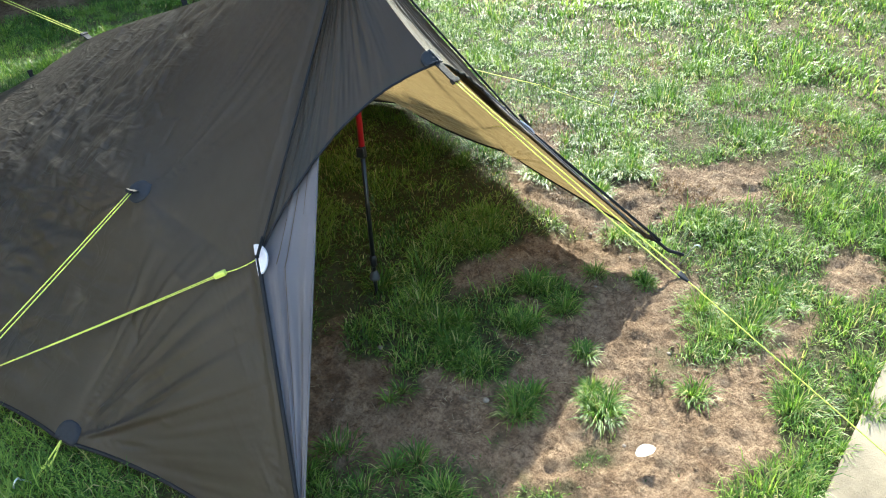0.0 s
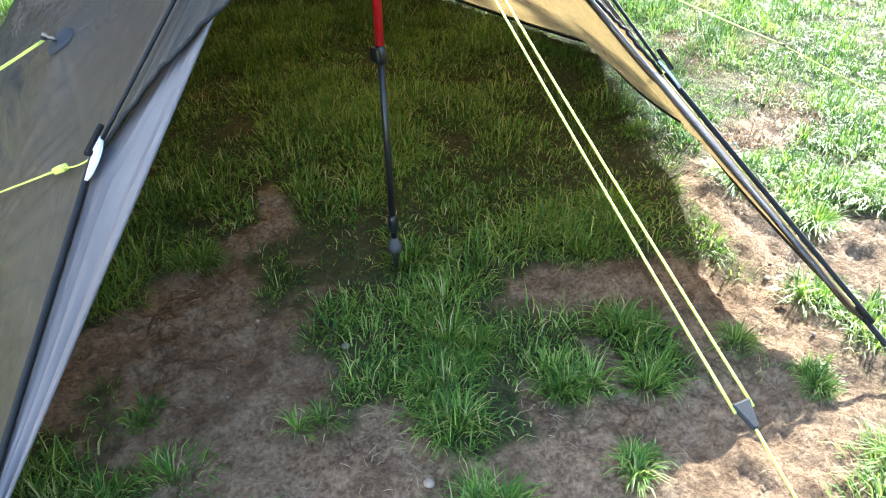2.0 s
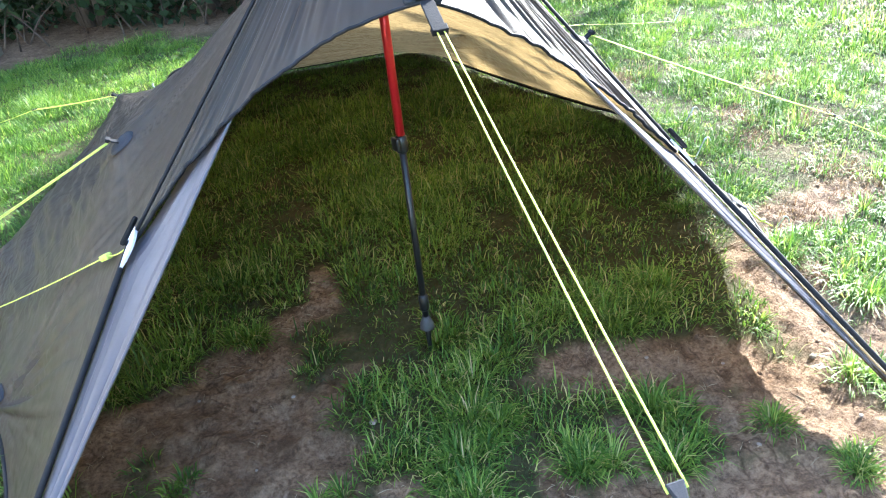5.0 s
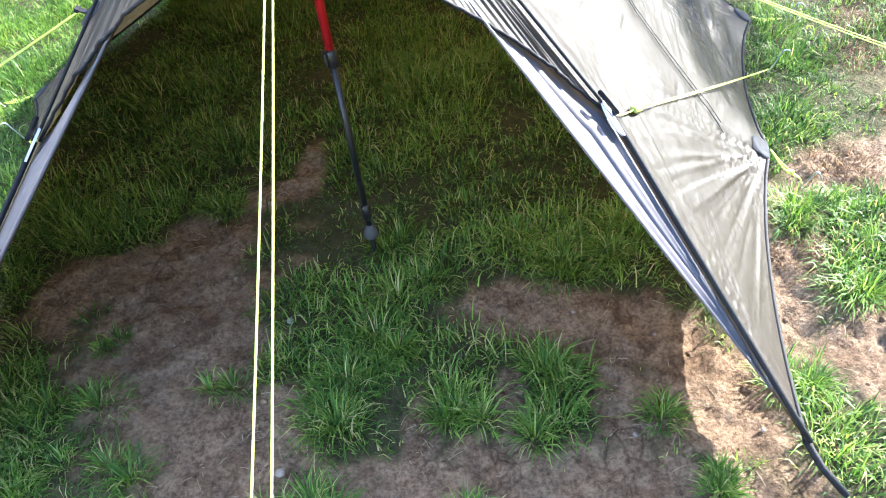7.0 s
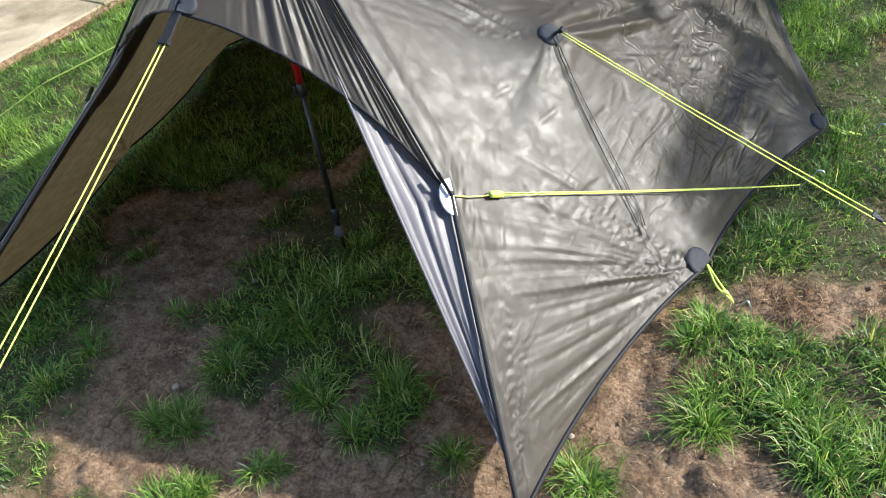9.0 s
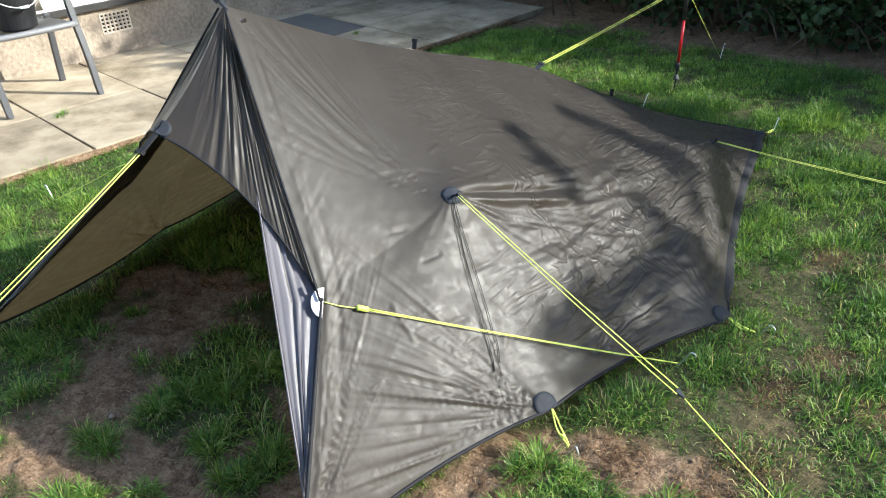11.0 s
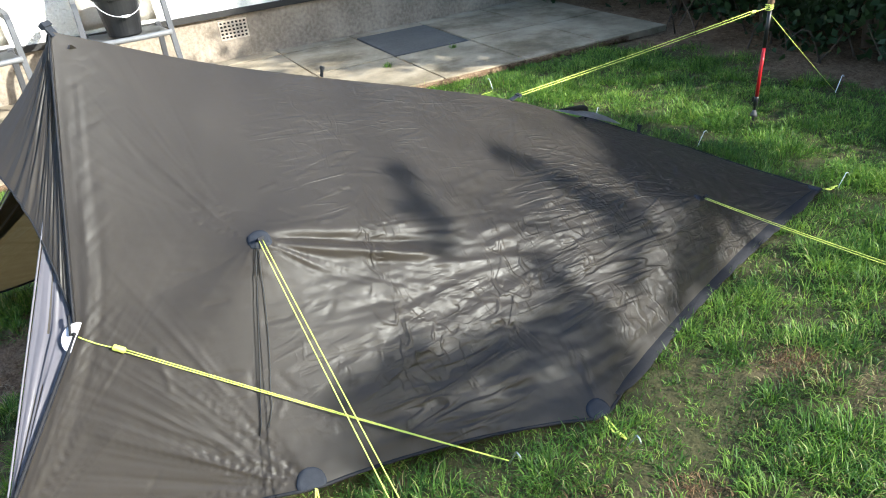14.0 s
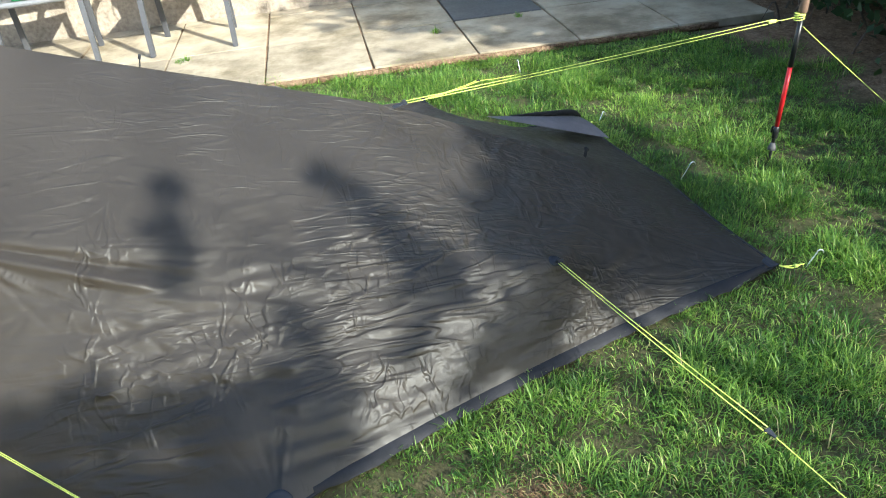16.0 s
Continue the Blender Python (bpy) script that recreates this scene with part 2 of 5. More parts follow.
# ---- builders ----
def mesh_ob(name, bm, mat, smooth=False):
    me = bpy.data.meshes.new(name)
    bmesh.ops.recalc_face_normals(bm, faces=bm.faces)
    bm.to_mesh(me)
    bm.free()
    me.materials.append(mat)
    if smooth:
        me.shade_smooth()
    return new(name, me)


def part(name, bm, mat, parent, label="", smooth=True):
    ob = mesh_ob(name, bm, mat, smooth)
    ob.parent = parent
    return tagged(ob, label)


def data_ob(name, verts, faces, mat, smooth=False, tone=None, attr="tone"):
    me = bpy.data.meshes.new(name)
    me.from_pydata([tuple(v) for v in verts] if not isinstance(verts, np.ndarray) else verts.tolist(), [], faces if not isinstance(faces, np.ndarray) else faces.tolist())
    me.materials.append(mat)
    if tone is not None:
        me.attributes.new(attr, "FLOAT", "POINT").data.foreach_set("value", np.asarray(tone, dtype=np.float32))
    if smooth:
        me.shade_smooth()
    me.update()
    return new(name, me)


def thing(name, label, category, group="", at=(0, 0, 0)):
    e = new(name)
    e.empty_display_size = 0.05
    e.location = at
    return tagged(e, label, category, group)


def tube(bm, pts, r, seg=8, caps=True):
    """A round rod of radius r (or radii) along the points, added to bm."""
    pts = [Vector(p) for p in pts]
    rs = r if isinstance(r, (list, tuple)) else [r] * len(pts)
    rings, side = [], None
    for i, p in enumerate(pts):
        d = (pts[min(i + 1, len(pts) - 1)] - pts[max(i - 1, 0)]).normalized()
        if side is None:
            side = d.orthogonal().normalized()
        side = (side - d * side.dot(d)).normalized()
        up = d.cross(side)
        rings.append([bm.verts.new(p + (side * math.cos(a) + up * math.sin(a)) * rs[i]) for a in [2 * math.pi * k / seg for k in range(seg)]])
    for a, b in zip(rings, rings[1:]):
        for k in range(seg):
            bm.faces.new((a[k], a[(k + 1) % seg], b[(k + 1) % seg], b[k]))
    if caps:
        bm.faces.new(rings[0][::-1]), bm.faces.new(rings[-1])
    return bm


def rod(pts, r, seg=8):
    return tube(bmesh.new(), pts, r, seg)


def box(bm, size, m=None, bevel=0.0):
    """A bevelled block of that size about its centre, set by m."""
    t = bmesh.new()
    bmesh.ops.create_cube(t, size=1.0)
    bmesh.ops.scale(t, vec=size, verts=t.verts)
    if bevel:
        bmesh.ops.bevel(t, geom=t.edges[:], offset=bevel, segments=2, affect="EDGES", profile=0.6)
    if m is not None:
        bmesh.ops.transform(t, matrix=m, verts=t.verts)
    vs = [bm.verts.new(v.co) for v in t.verts]
    t.verts.index_update()
    for f in t.faces:
        bm.faces.new([vs[v.index] for v in f.verts])
    t.free()
    return bm


def block(size, m=None, bevel=0.0):
    return box(bmesh.new(), size, m, bevel)


RNG = np.random.default_rng(7)
LATTICE = RNG.random((64, 64))


def field(x, y, scale, octaves=3):
    """Smooth noise over the plan, 0 to 1."""
    total, amp, norm = np.zeros_like(x, dtype=float), 1.0, 0.0
    for o in range(octaves):
        u, v = x * scale + 17.3 * o + 100, y * scale + 9.1 * o + 100
        iu, iv = np.floor(u).astype(int), np.floor(v).astype(int)
        fu, fv = u - iu, v - iv
        fu, fv = fu * fu * (3 - 2 * fu), fv * fv * (3 - 2 * fv)
        g = lambda a, b: LATTICE[a % 64, b % 64]
        total += amp * ((g(iu, iv) * (1 - fu) + g(iu + 1, iv) * fu) * (1 - fv) + (g(iu, iv + 1) * (1 - fu) + g(iu + 1, iv + 1) * fu) * fv)
        norm += amp
        amp *= 0.5
        scale *= 2.1
    return total / norm


# ---- ground ----
# bare places in the lawn: x, y, half length, half width, turn in degrees
BARE = [
    (-0.42, -0.14, 0.23, 0.34, 0), (-0.17, 0.34, 0.05, 0.11, 0), (-0.40, 0.13, 0.14, 0.09, 0), (-0.28, 0.24, 0.10, 0.045, 20), (-0.66, -0.04, 0.12, 0.12, 0), (0.42, -0.245, 0.27, 0.105, -15), (0.18, -0.68, 0.55, 0.17, 0),
    (0.02, -0.95, 0.34, 0.20, 10), (0.83, -0.14, 0.11, 0.27, -15), (0.97, -0.35, 0.17, 0.12, 0), (1.16, 0.15, 0.20, 0.08, 10),
    (1.26, -0.52, 0.24, 0.16, -20), (0.98, -0.42, 0.16, 0.10, 0), (0.99, -1.11, 0.16, 0.09, 0),
    (-0.25, -0.50, 0.16, 0.14, 0), (0.62, -0.42, 0.14, 0.14, 0), (0.45, -1.02, 0.25, 0.08, 0),
    (0.26, -0.43, 0.035, 0.13, 0), (0.09, -0.47, 0.03, 0.09, 0), (0.46, -0.42, 0.06, 0.10, 0), (-0.17, -0.42, 0.06, 0.12, 0),
    ]
# thin dry places: x, y, half width
THIN = [(1.42, 0.82, 0.14), (1.24, 1.43, 0.14), (1.32, 0.60, 0.14), (1.58, 0.70, 0.12), (1.12, 0.16, 0.18), (1.36, 0.22, 0.15), (1.72, 1.05, 0.16), (1.45, 0.35, 0.16), (1.3, -0.5, 0.3), (-0.2, 0.9, 0.16), (1.55, 1.5, 0.15), (3.4, -0.26, 0.5), (2.2, 0.15, 0.35), (3.3, -0.8, 0.4), (1.9, -0.75, 0.25), (2.6, 0.6, 0.3), (2.9, 1.4, 0.4), (4.3, 0.5, 0.5), (1.7, -0.2, 0.25), (2.5, -0.9, 0.3)]


def dry_at(x, y):
    """How dry and thin the grass is there, 0 to 1."""
    d, rag = np.zeros_like(x, dtype=float), (field(x, y, 9.0) - 0.5) * 3.0
    for cx, cy, r in THIN:
        d = np.maximum(d, np.clip(1.1 - np.hypot(x - cx, y - cy) / r - rag, 0, 1))
    return d


def turf_at(x, y):
    """How much turf grows there, from 0 (bare soil) to 1."""
    wob = (field(x, y, 7.0) - 0.5) * 0.9 + (field(x, y, 25.0, 2) - 0.5) * 0.5
    turf = np.ones_like(x, dtype=float)
    for cx, cy, a, b, turn in BARE:
        c, s = math.cos(radians(turn)), math.sin(radians(turn))
        u, v = ((x - cx) * c + (y - cy) * s) / a, (-(x - cx) * s + (y - cy) * c) / b
        turf = np.minimum(turf, np.clip((np.sqrt(u * u + v * v) + wob - 0.85) / 0.3, 0, 1))
    worn = np.clip((field(x, y, 2.6) - 0.60) / 0.1, 0, 1) * np.clip((x - 0.6) / 0.8, 0, 1) * np.clip((2.2 - y) / 1.0, 0, 1)
    turf *= (1 - 0.25 * worn) * (1 - 0.3 * dry_at(x, y))
    turf *= np.clip((3.85 + (field(x, y, 3.0) - 0.5) * 0.8 - y) / 0.25, 0, 1)
    return turf


def lift_at(x, y, turf=None):
    near = np.clip(1.5 - np.hypot(x - 0.3, y - 1) / 6, 0, 1)
    bare = 1.25 - (turf_at(x, y) if turf is None else turf)
    fall = (-0.003 - 0.022 * x + 0.035 * y) * np.clip((0.3 - y) / 0.5, 0, 1) * np.clip((y + 1.2) / 0.35, 0, 1) * np.clip(1.6 - np.abs(x), 0, 1)
    return fall + near * ((field(x, y, 3.0) - 0.5) * 0.02 + ((field(x, y, 17.0) - 0.5) * 0.024 + (field(x, y, 40.0, 2) - 0.5) * 0.020) * bare)


def spread(lo, hi, step, far):
    mid = np.arange(lo, hi + 1e-6, step)
    out = [step]
    while sum(out) < far:
        out.append(out[-1] * 1.12 if sum(out) < 3 else out[-1] * 1.4)
    c = np.cumsum(out)
    return np.concatenate([lo - c[::-1], mid, hi + c])


gx = spread(-1.0, 1.9, 0.013, 600)
gy = spread(-1.35, 1.6, 0.013, 600)
GX, GY = np.meshgrid(gx, gy)
GT = turf_at(GX.ravel(), GY.ravel())
gv = np.stack([GX.ravel(), GY.ravel(), lift_at(GX.ravel(), GY.ravel(), GT)], 1)
w = len(gx)
i = (np.arange(len(gy) - 1)[:, None] * w + np.arange(w - 1)[None, :]).ravel()
ground = data_ob("ground", gv, np.stack([i, i + 1, i + w + 1, i + w], 1), M_GROUND, True, GT, "turf")
tagged(ground, "lawn of worn grass over brown soil", kind="structure")

# ---- tarp shelter ----
APEX, TIP = Vector((0, 0, 1.03)), Vector((0, -0.262, 0.78))


def bez(pts, n):
    """n + 1 points along a smooth line through the given points."""
    P = [Vector(p) for p in pts]
    d = [0.0]
    for a, b in zip(P, P[1:]):
        d.append(d[-1] + (b - a).length)
    out = []
    for k in range(n + 1):
        s = d[-1] * k / n
        j = max(0, min(len(P) - 2, sum(1 for q in d[1:-1] if q <= s)))
        f = (s - d[j]) / (d[j + 1] - d[j])
        a, b = P[j], P[j + 1]
        ta = (P[j + 1] - P[j - 1]) * ((d[j + 1] - d[j]) / (d[j + 1] - d[j - 1])) if j > 0 else b - a
        tb = (P[j + 2] - P[j]) * ((d[j + 1] - d[j]) / (d[j + 2] - d[j])) if j + 2 < len(P) else b - a
        h = f * f
        out.append(a * (2 * h * f - 3 * h + 1) + ta * (h * f - 2 * h + f) + b * (3 * h - 2 * h * f) + tb * (h * f - h))
    return np.array([tuple(v) for v in out])


def sag(a, b, drop, n):
    """A shallow arc from a to b, hollowed by the vector drop in its middle."""
    a, b, drop = Vector(a), Vector(b), Vector(drop)
    return [a.lerp(b, k / n) + drop * (4 * (k / n) * (1 - k / n)) for k in range(n + 1)]


def coons(top, bottom, left, right):
    """A patch between four border lines; top and bottom run along u, left and right along v."""
    nu, nv = len(top), len(left)
    u, v = np.linspace(0, 1, nu)[:, None, None], np.linspace(0, 1, nv)[None, :, None]
    T, B, Lf, R = top[:, None, :], bottom[:, None, :], left[None, :, :], right[None, :, :]
    return (1 - v) * T + v * B + (1 - u) * Lf + u * R - ((1 - u) * (1 - v) * top[0] + u * (1 - v) * top[-1] + (1 - u) * v * bottom[0] + u * v * bottom[-1])


def relax(S, pins, rounds):
    """Draws the cloth tight between its borders and the pinned nodes (columns, rows, places)."""
    S = S.copy()
    for _ in range(rounds):
        S[1:-1, 1:-1] += 0.95 * (0.25 * (S[2:, 1:-1] + S[:-2, 1:-1] + S[1:-1, 2:] + S[1:-1, :-2]) - S[1:-1, 1:-1])
        if pins is not None:
            S[pins[0], pins[1]] = pins[2]
    return S


def knee_ends(pins):
    """Only the two pulled points of a knee, each with a small patch of stiff cloth."""
    a, b, p = pins
    return a[[0, -1]], b[[0, -1]], p[[0, -1]]


def finer(S, k):
    nu, nv = (S.shape[0] - 1) * k + 1, (S.shape[1] - 1) * k + 1
    a, b = np.linspace(0, S.shape[0] - 1, nu), np.linspace(0, S.shape[1] - 1, nv)
    ia, ib = np.minimum(a.astype(int), S.shape[0] - 2), np.minimum(b.astype(int), S.shape[1] - 2)
    fa, fb = (a - ia)[:, None, None], (b - ib)[None, :, None]
    q = lambda da, db: S[ia + da][:, ib + db]
    return (q(0, 0) * (1 - fa) + q(1, 0) * fa) * (1 - fb) + (q(0, 1) * (1 - fa) + q(1, 1) * fa) * fb


def grid_normals(S):
    n = np.cross(np.gradient(S, axis=0), np.gradient(S, axis=1))
    return n / np.maximum(np.linalg.norm(n, axis=2, keepdims=True), 1e-9)


def grid_ob(name, S, mat, parent, label="", slack=None):
    nu, nv = S.shape[:2]
    i = (np.arange(nu - 1)[:, None] * nv + np.arange(nv - 1)[None, :]).ravel()
    ob = data_ob(name, S.reshape(-1, 3), np.stack([i, i + nv, i + nv + 1, i + 1], 1), mat, True, slack, "slack")
    ob.parent = parent
    return tagged(ob, label)


def fan(S, centre, toward, spread_deg, count, reach, height, phase=0.0):
    """Creases that run out from a pulled point, as a height over the cloth."""
    d = S - np.array(centre)
    r = np.linalg.norm(d, axis=2)
    t = np.array(toward) - np.array(centre)
    t = t / np.linalg.norm(t)
    n = grid_normals(S)[S.shape[0] // 2, S.shape[1] // 2]
    side = np.cross(n, t)
    ang = np.degrees(np.arctan2(d @ side, d @ t))
    k = np.abs(ang) < spread_deg
    w = field(ang / (2 * spread_deg) * count * 1.5 + 11 * phase, r * 2.2, 1.0, 2) - 0.5
    crest = 0.6 * np.sign(w) * np.minimum(np.abs(w) * 3.2, 1.0) ** 1.3 + 0.7 * (1 - np.minimum(np.abs(w + 0.08) * 7, 1.0)) ** 1.5
    return np.where(k, crest, 0) * height * np.exp(-((r / reach) ** 1.6)) * np.clip(r / 0.05, 0, 1) * np.clip((spread_deg - np.abs(ang)) / 12, 0, 1)


def crease(S, p, q, width, height):
    """One fold between two points of the cloth, fading towards its ends."""
    p, q = np.array(p), np.array(q)
    d = q - p
    f = ((S - p) @ d) / (d @ d)
    off = np.linalg.norm(S - (p + np.clip(f, 0, 1)[..., None] * d), axis=2)
    return height * np.exp(-((off / width) ** 2)) * np.clip(np.sin(np.pi * np.clip(f * 0.92 + 0.06, 0, 1)) * 1.8, 0, 1)


def side_points(s):
    """The pulled points of one side; s is 1 or -1. The two sides were staked slightly apart."""
    if s > 0:
        return dict(patch=(0.452, -0.205, 0.435), front=(0.705, -0.575, 0.045), loop1=(0.885, 0.13, 0.075), loop2=(1.09, 0.85, 0.02),
                    rear=(0.695, 2.43, 0.02), pull1=(0.51, 0.245, 0.552), pull2=(0.70, 1.70, 0.245))
    return dict(patch=(-0.488, -0.147, 0.462), front=(-0.815, -0.60, 0.04), loop1=(-0.905, 0.155, 0.045), loop2=(-1.08, 0.85, 0.02),
                rear=(-0.57, 2.37, 0.045), pull1=(-0.52, 0.255, 0.515), pull2=(-0.68, 1.70, 0.245))


RIDGE = [(0, 0, 1.03), (0, 0.35, 0.875), (0, 0.71, 0.745), (0.02, 1.06, 0.63), (0.03, 1.42, 0.50), (0.04, 1.75, 0.345), (0.045, 2.09, 0.185), (0.05, 2.43, 0.02)]
NU, NV, K = 66, 36, 7
shelter = thing("tarp_shelter", "brown-grey ripstop tarp pitched as a low open-fronted shelter", "tent")
SURF = {}


def side_panel(s):
    q = side_points(s)
    top = bez(RIDGE, NU)
    left = np.vstack([np.array([tuple(Vector(APEX).lerp(Vector(q["patch"]), f)) for f in np.linspace(0, 1, NV * 5 // 9 + 1)])[:-1],
                      np.array([tuple(Vector(q["patch"]).lerp(Vector(q["front"]), f)) for f in np.linspace(0, 1, NV - NV * 5 // 9 + 1)])])
    hem = sag(q["front"], q["loop1"], (-0.03, 0.0, 0.014) if s > 0 else (0.05, 0.0, -0.004), 8) + sag(q["loop1"], q["loop2"], (-0.035 * s, 0, 0.0), 8)[1:] + sag(q["loop2"], q["rear"], (-0.045 * s, -0.02, 0.0), 12)[1:]
    bottom = bez(hem, NU)
    right = bez(sag(RIDGE[-1], q["rear"], (0, -0.012, 0.0), 6), NV)
    S = coons(top, bottom, left, right)
    # the two pull-outs hold up a knee that runs along the panel between them
    ends = []
    for key in ("pull1", "pull2"):
        d = np.linalg.norm((S - np.array(q[key]))[:, :, :2], axis=2)
        d[:3], d[-3:], d[:, :3], d[:, -3:] = 9, 9, 9, 9
        ends.append(np.unravel_index(np.argmin(d), d.shape))
    (a1, b1), (a2, b2) = ends

    def knee(k, fall):
        cols = np.arange(a1 * k, a2 * k + 1)
        f = (cols - a1 * k) / ((a2 - a1) * k)
        line = np.array(q["pull1"]) * (1 - f)[:, None] + np.array(q["pull2"]) * f[:, None]
        line[:, 2] -= fall * 4 * f * (1 - f)
        return cols, np.round(b1 * k + (b2 - b1) * k * f).astype(int), line

    S = relax(S, knee(1, 0.035), 5000)
    S = relax(finer(S, K), knee(K, 0.035), 60)
    S = relax(S, knee_ends(knee(K, 0.035)), 45)
    S = relax(S, None, 8)
    n = grid_normals(S)
    if s < 0:
        n = -n
    # the cloth hangs in a little between ridge, knee and hem
    cols = np.clip((np.arange(S.shape[0]) - a1 * K) / ((a2 - a1) * K), 0, 1)
    bk = (b1 + (b2 - b1) * cols)[:, None] * K
    row = np.arange(S.shape[1])[None, :]
    f, g = np.clip(row / bk, 0, 1), np.clip((row - bk) / (S.shape[1] - 1 - bk), 0, 1)
    S = S - n * ((0.020 * 4 * f * (1 - f) + 0.010 * 4 * g * (1 - g)) * np.clip(np.arange(S.shape[0]) / 60, 0, 1)[:, None] * np.clip((S.shape[0] - 1 - np.arange(S.shape[0])) / 150, 0, 1)[:, None])[..., None]
    inner = Vector(q["patch"]).lerp(Vector(q["front"]), 0.30)
    h = fan(S, q["loop1"], inner, 36 if s > 0 else 50, 30 if s > 0 else 18, 0.31 if s > 0 else 0.36, 0.0160 if s > 0 else 0.018) + fan(S, q["loop2"], q["pull1"], 65, 22, 0.26, 0.0085, 1.0)
    h += fan(S, q["pull1"], APEX, 24, 20, 0.50, 0.0042) + fan(S, q["pull1"], (0.95 * s, 1.3, 0.2), 24, 8, 0.85, 0.0085, 2.0)
    h += fan(S, q["front"], Vector(q["patch"]).lerp(Vector(q["pull1"]), 0.25), 16, 20, 0.38, 0.0085, 3.0) + fan(S, APEX, q["pull1"], 16, 12, 0.45, 0.0026, 4.0)
    h += fan(S, q["patch"], q["front"], 10, 9, 0.30, 0.0045, 6.0) + fan(S, APEX, q["patch"], 8, 8, 0.7, 0.0035, 7.0)
    h += fan(S, q["pull2"], q["pull1"], 50, 10, 0.30, 0.0036, 8.0) + fan(S, q["rear"], q["pull2"], 50, 12, 0.35, 0.0045, 9.0)
    h += fan(S, RIDGE[4], q["pull1"], 60, 12, 0.30, 0.0030, 0.5) + fan(S, q["pull1"], q["loop1"], 70, 16, 0.12, 0.0020, 5.0)
    x, y, z = S[..., 0], S[..., 1], S[..., 2]
    down = np.clip((0.52 - z) / 0.18, 0, 1)
    low = down * np.clip((y - 0.15) / 0.35, 0.06, 1)
    # long lengthwise ripples in the slack lower half, finer and shorter ones over them
    slack = ((field(z * 7 + 3 * s, y * 1.3, 3.2, 2) - 0.5) * 0.020 + (field(z * 22 + y * 2, y * 3 + x, 3.0, 2) - 0.5) * 0.012) * low * np.clip((1.75 - y) / 0.8, 0.5, 1)
    patchy = np.clip((field(y * 3.1, z * 4.0 + 2 * s, 2.0, 2) - 0.42) * 5, 0, 1)
    nip = field(y * 2.0 - z * 1.4, z * 5.0 + y * 1.2, 9.0, 2) - 0.5
    slack += np.sign(nip) * np.minimum(np.abs(nip) * 4, 1) ** 0.8 * 0.0013 * patchy * np.clip((0.66 - z) / 0.2, 0, 1) * np.clip((y + 0.1) / 0.3, 0.2, 1)
    # short nips drawn in along the zip seam
    zipd = np.arange(S.shape[0])[:, None] * np.ones((1, S.shape[1]))
    slack += (field(np.arange(S.shape[1])[None, :] * 0.27 + zipd * 0.20, zipd * 0.03, 1.0, 2) - 0.5) * 0.0030 * np.exp(-((zipd / 20.0) ** 2)) * np.clip(zipd / 6, 0, 1)
    # folds that run beside the zip seam
    along = np.arange(S.shape[1])[None, :] * np.ones((S.shape[0], 1))
    slack += (field(zipd * 0.24 + 3 * s, along * 0.012, 1.0, 2) - 0.5) * 0.011 * np.exp(-((zipd / 10.0) ** 2)) * np.clip(zipd / 3, 0, 1) * np.clip(along / 30, 0, 1)
    # short straight creases left by packing
    pr = random.Random(31 + s)
    for _ in range(110):
        a, b = pr.randint(40, S.shape[0] - 90), int((0.32 + 0.62 * pr.random()) * S.shape[1])
        p = Vector(S[a, b])
        way = Vector((pr.gauss(0, 0.25), 1.0, 0)) if pr.random() < 0.75 else Vector((1.0, pr.gauss(0.4, 0.4), 0))
        way = way.normalized() * pr.uniform(0.03, 0.10)
        e = p + way
        d2 = (S[:, :, 0] - e.x) ** 2 + (S[:, :, 1] - e.y) ** 2
        e = S[np.unravel_index(np.argmin(d2), d2.shape)]
        slack += crease(S, tuple(p), tuple(e), 0.0065, pr.choice((-1, 1)) * pr.uniform(0.0010, 0.0024))
    if s > 0:
        slack += crease(S, (0.525, 0.25, 0.54), (0.63, 0.72, 0.35), 0.013, -0.018) + crease(S, (0.50, 0.26, 0.55), (0.60, 0.74, 0.38), 0.013, 0.012) + crease(S, (0.63, 0.60, 0.38), (0.70, 1.00, 0.28), 0.011, -0.006)
        slack += crease(S, (0.48, 0.30, 0.56), (0.47, 1.20, 0.32), 0.007, 0.0022) + crease(S, (0.62, 0.62, 0.29), (0.66, 1.42, 0.17), 0.008, 0.0020) + crease(S, (0.74, 0.45, 0.24), (0.62, 0.95, 0.25), 0.010, 0.003)
    if s < 0:
        crumple = np.clip((y - 0.3) / 0.2, 0, 1) * np.clip((1.35 - y) / 0.3, 0, 1) * np.clip((z - 0.3) / 0.1, 0, 1)
        h += ((field(y * 9 + z * 5, z * 6 - y * 4, 1.6, 3) - 0.5) * 0.017 - np.abs(field(y * 8 - z * 9, z * 9 + y * 5, 2.0, 2) - 0.5) * 0.013) * crumple
    h += slack
    nu, nv = S.shape[:2]
    edge = np.minimum(np.minimum(np.arange(nu)[:, None] / 6, (nu - 1 - np.arange(nu))[:, None] / 6), np.minimum(np.arange(nv)[None, :] / 8, (nv - 1 - np.arange(nv))[None, :] / 8))
    h *= np.clip(edge, 0, 1)
    S = S + n * h[..., None]
    SURF[s] = S
    loose = (1.0 if s > 0 else 0.5) * np.clip(low + (0.15 * crumple if s < 0 else 0) + 0.35 * np.clip((y - 0.3) / 0.3, 0, 1) * np.clip((2.0 - y) / 0.4, 0, 1), 0.03, 1)
    return grid_ob("side_panel", S, M_FABRIC, shelter, slack=loose.ravel())


for s in (1, -1):
    side_panel(s)


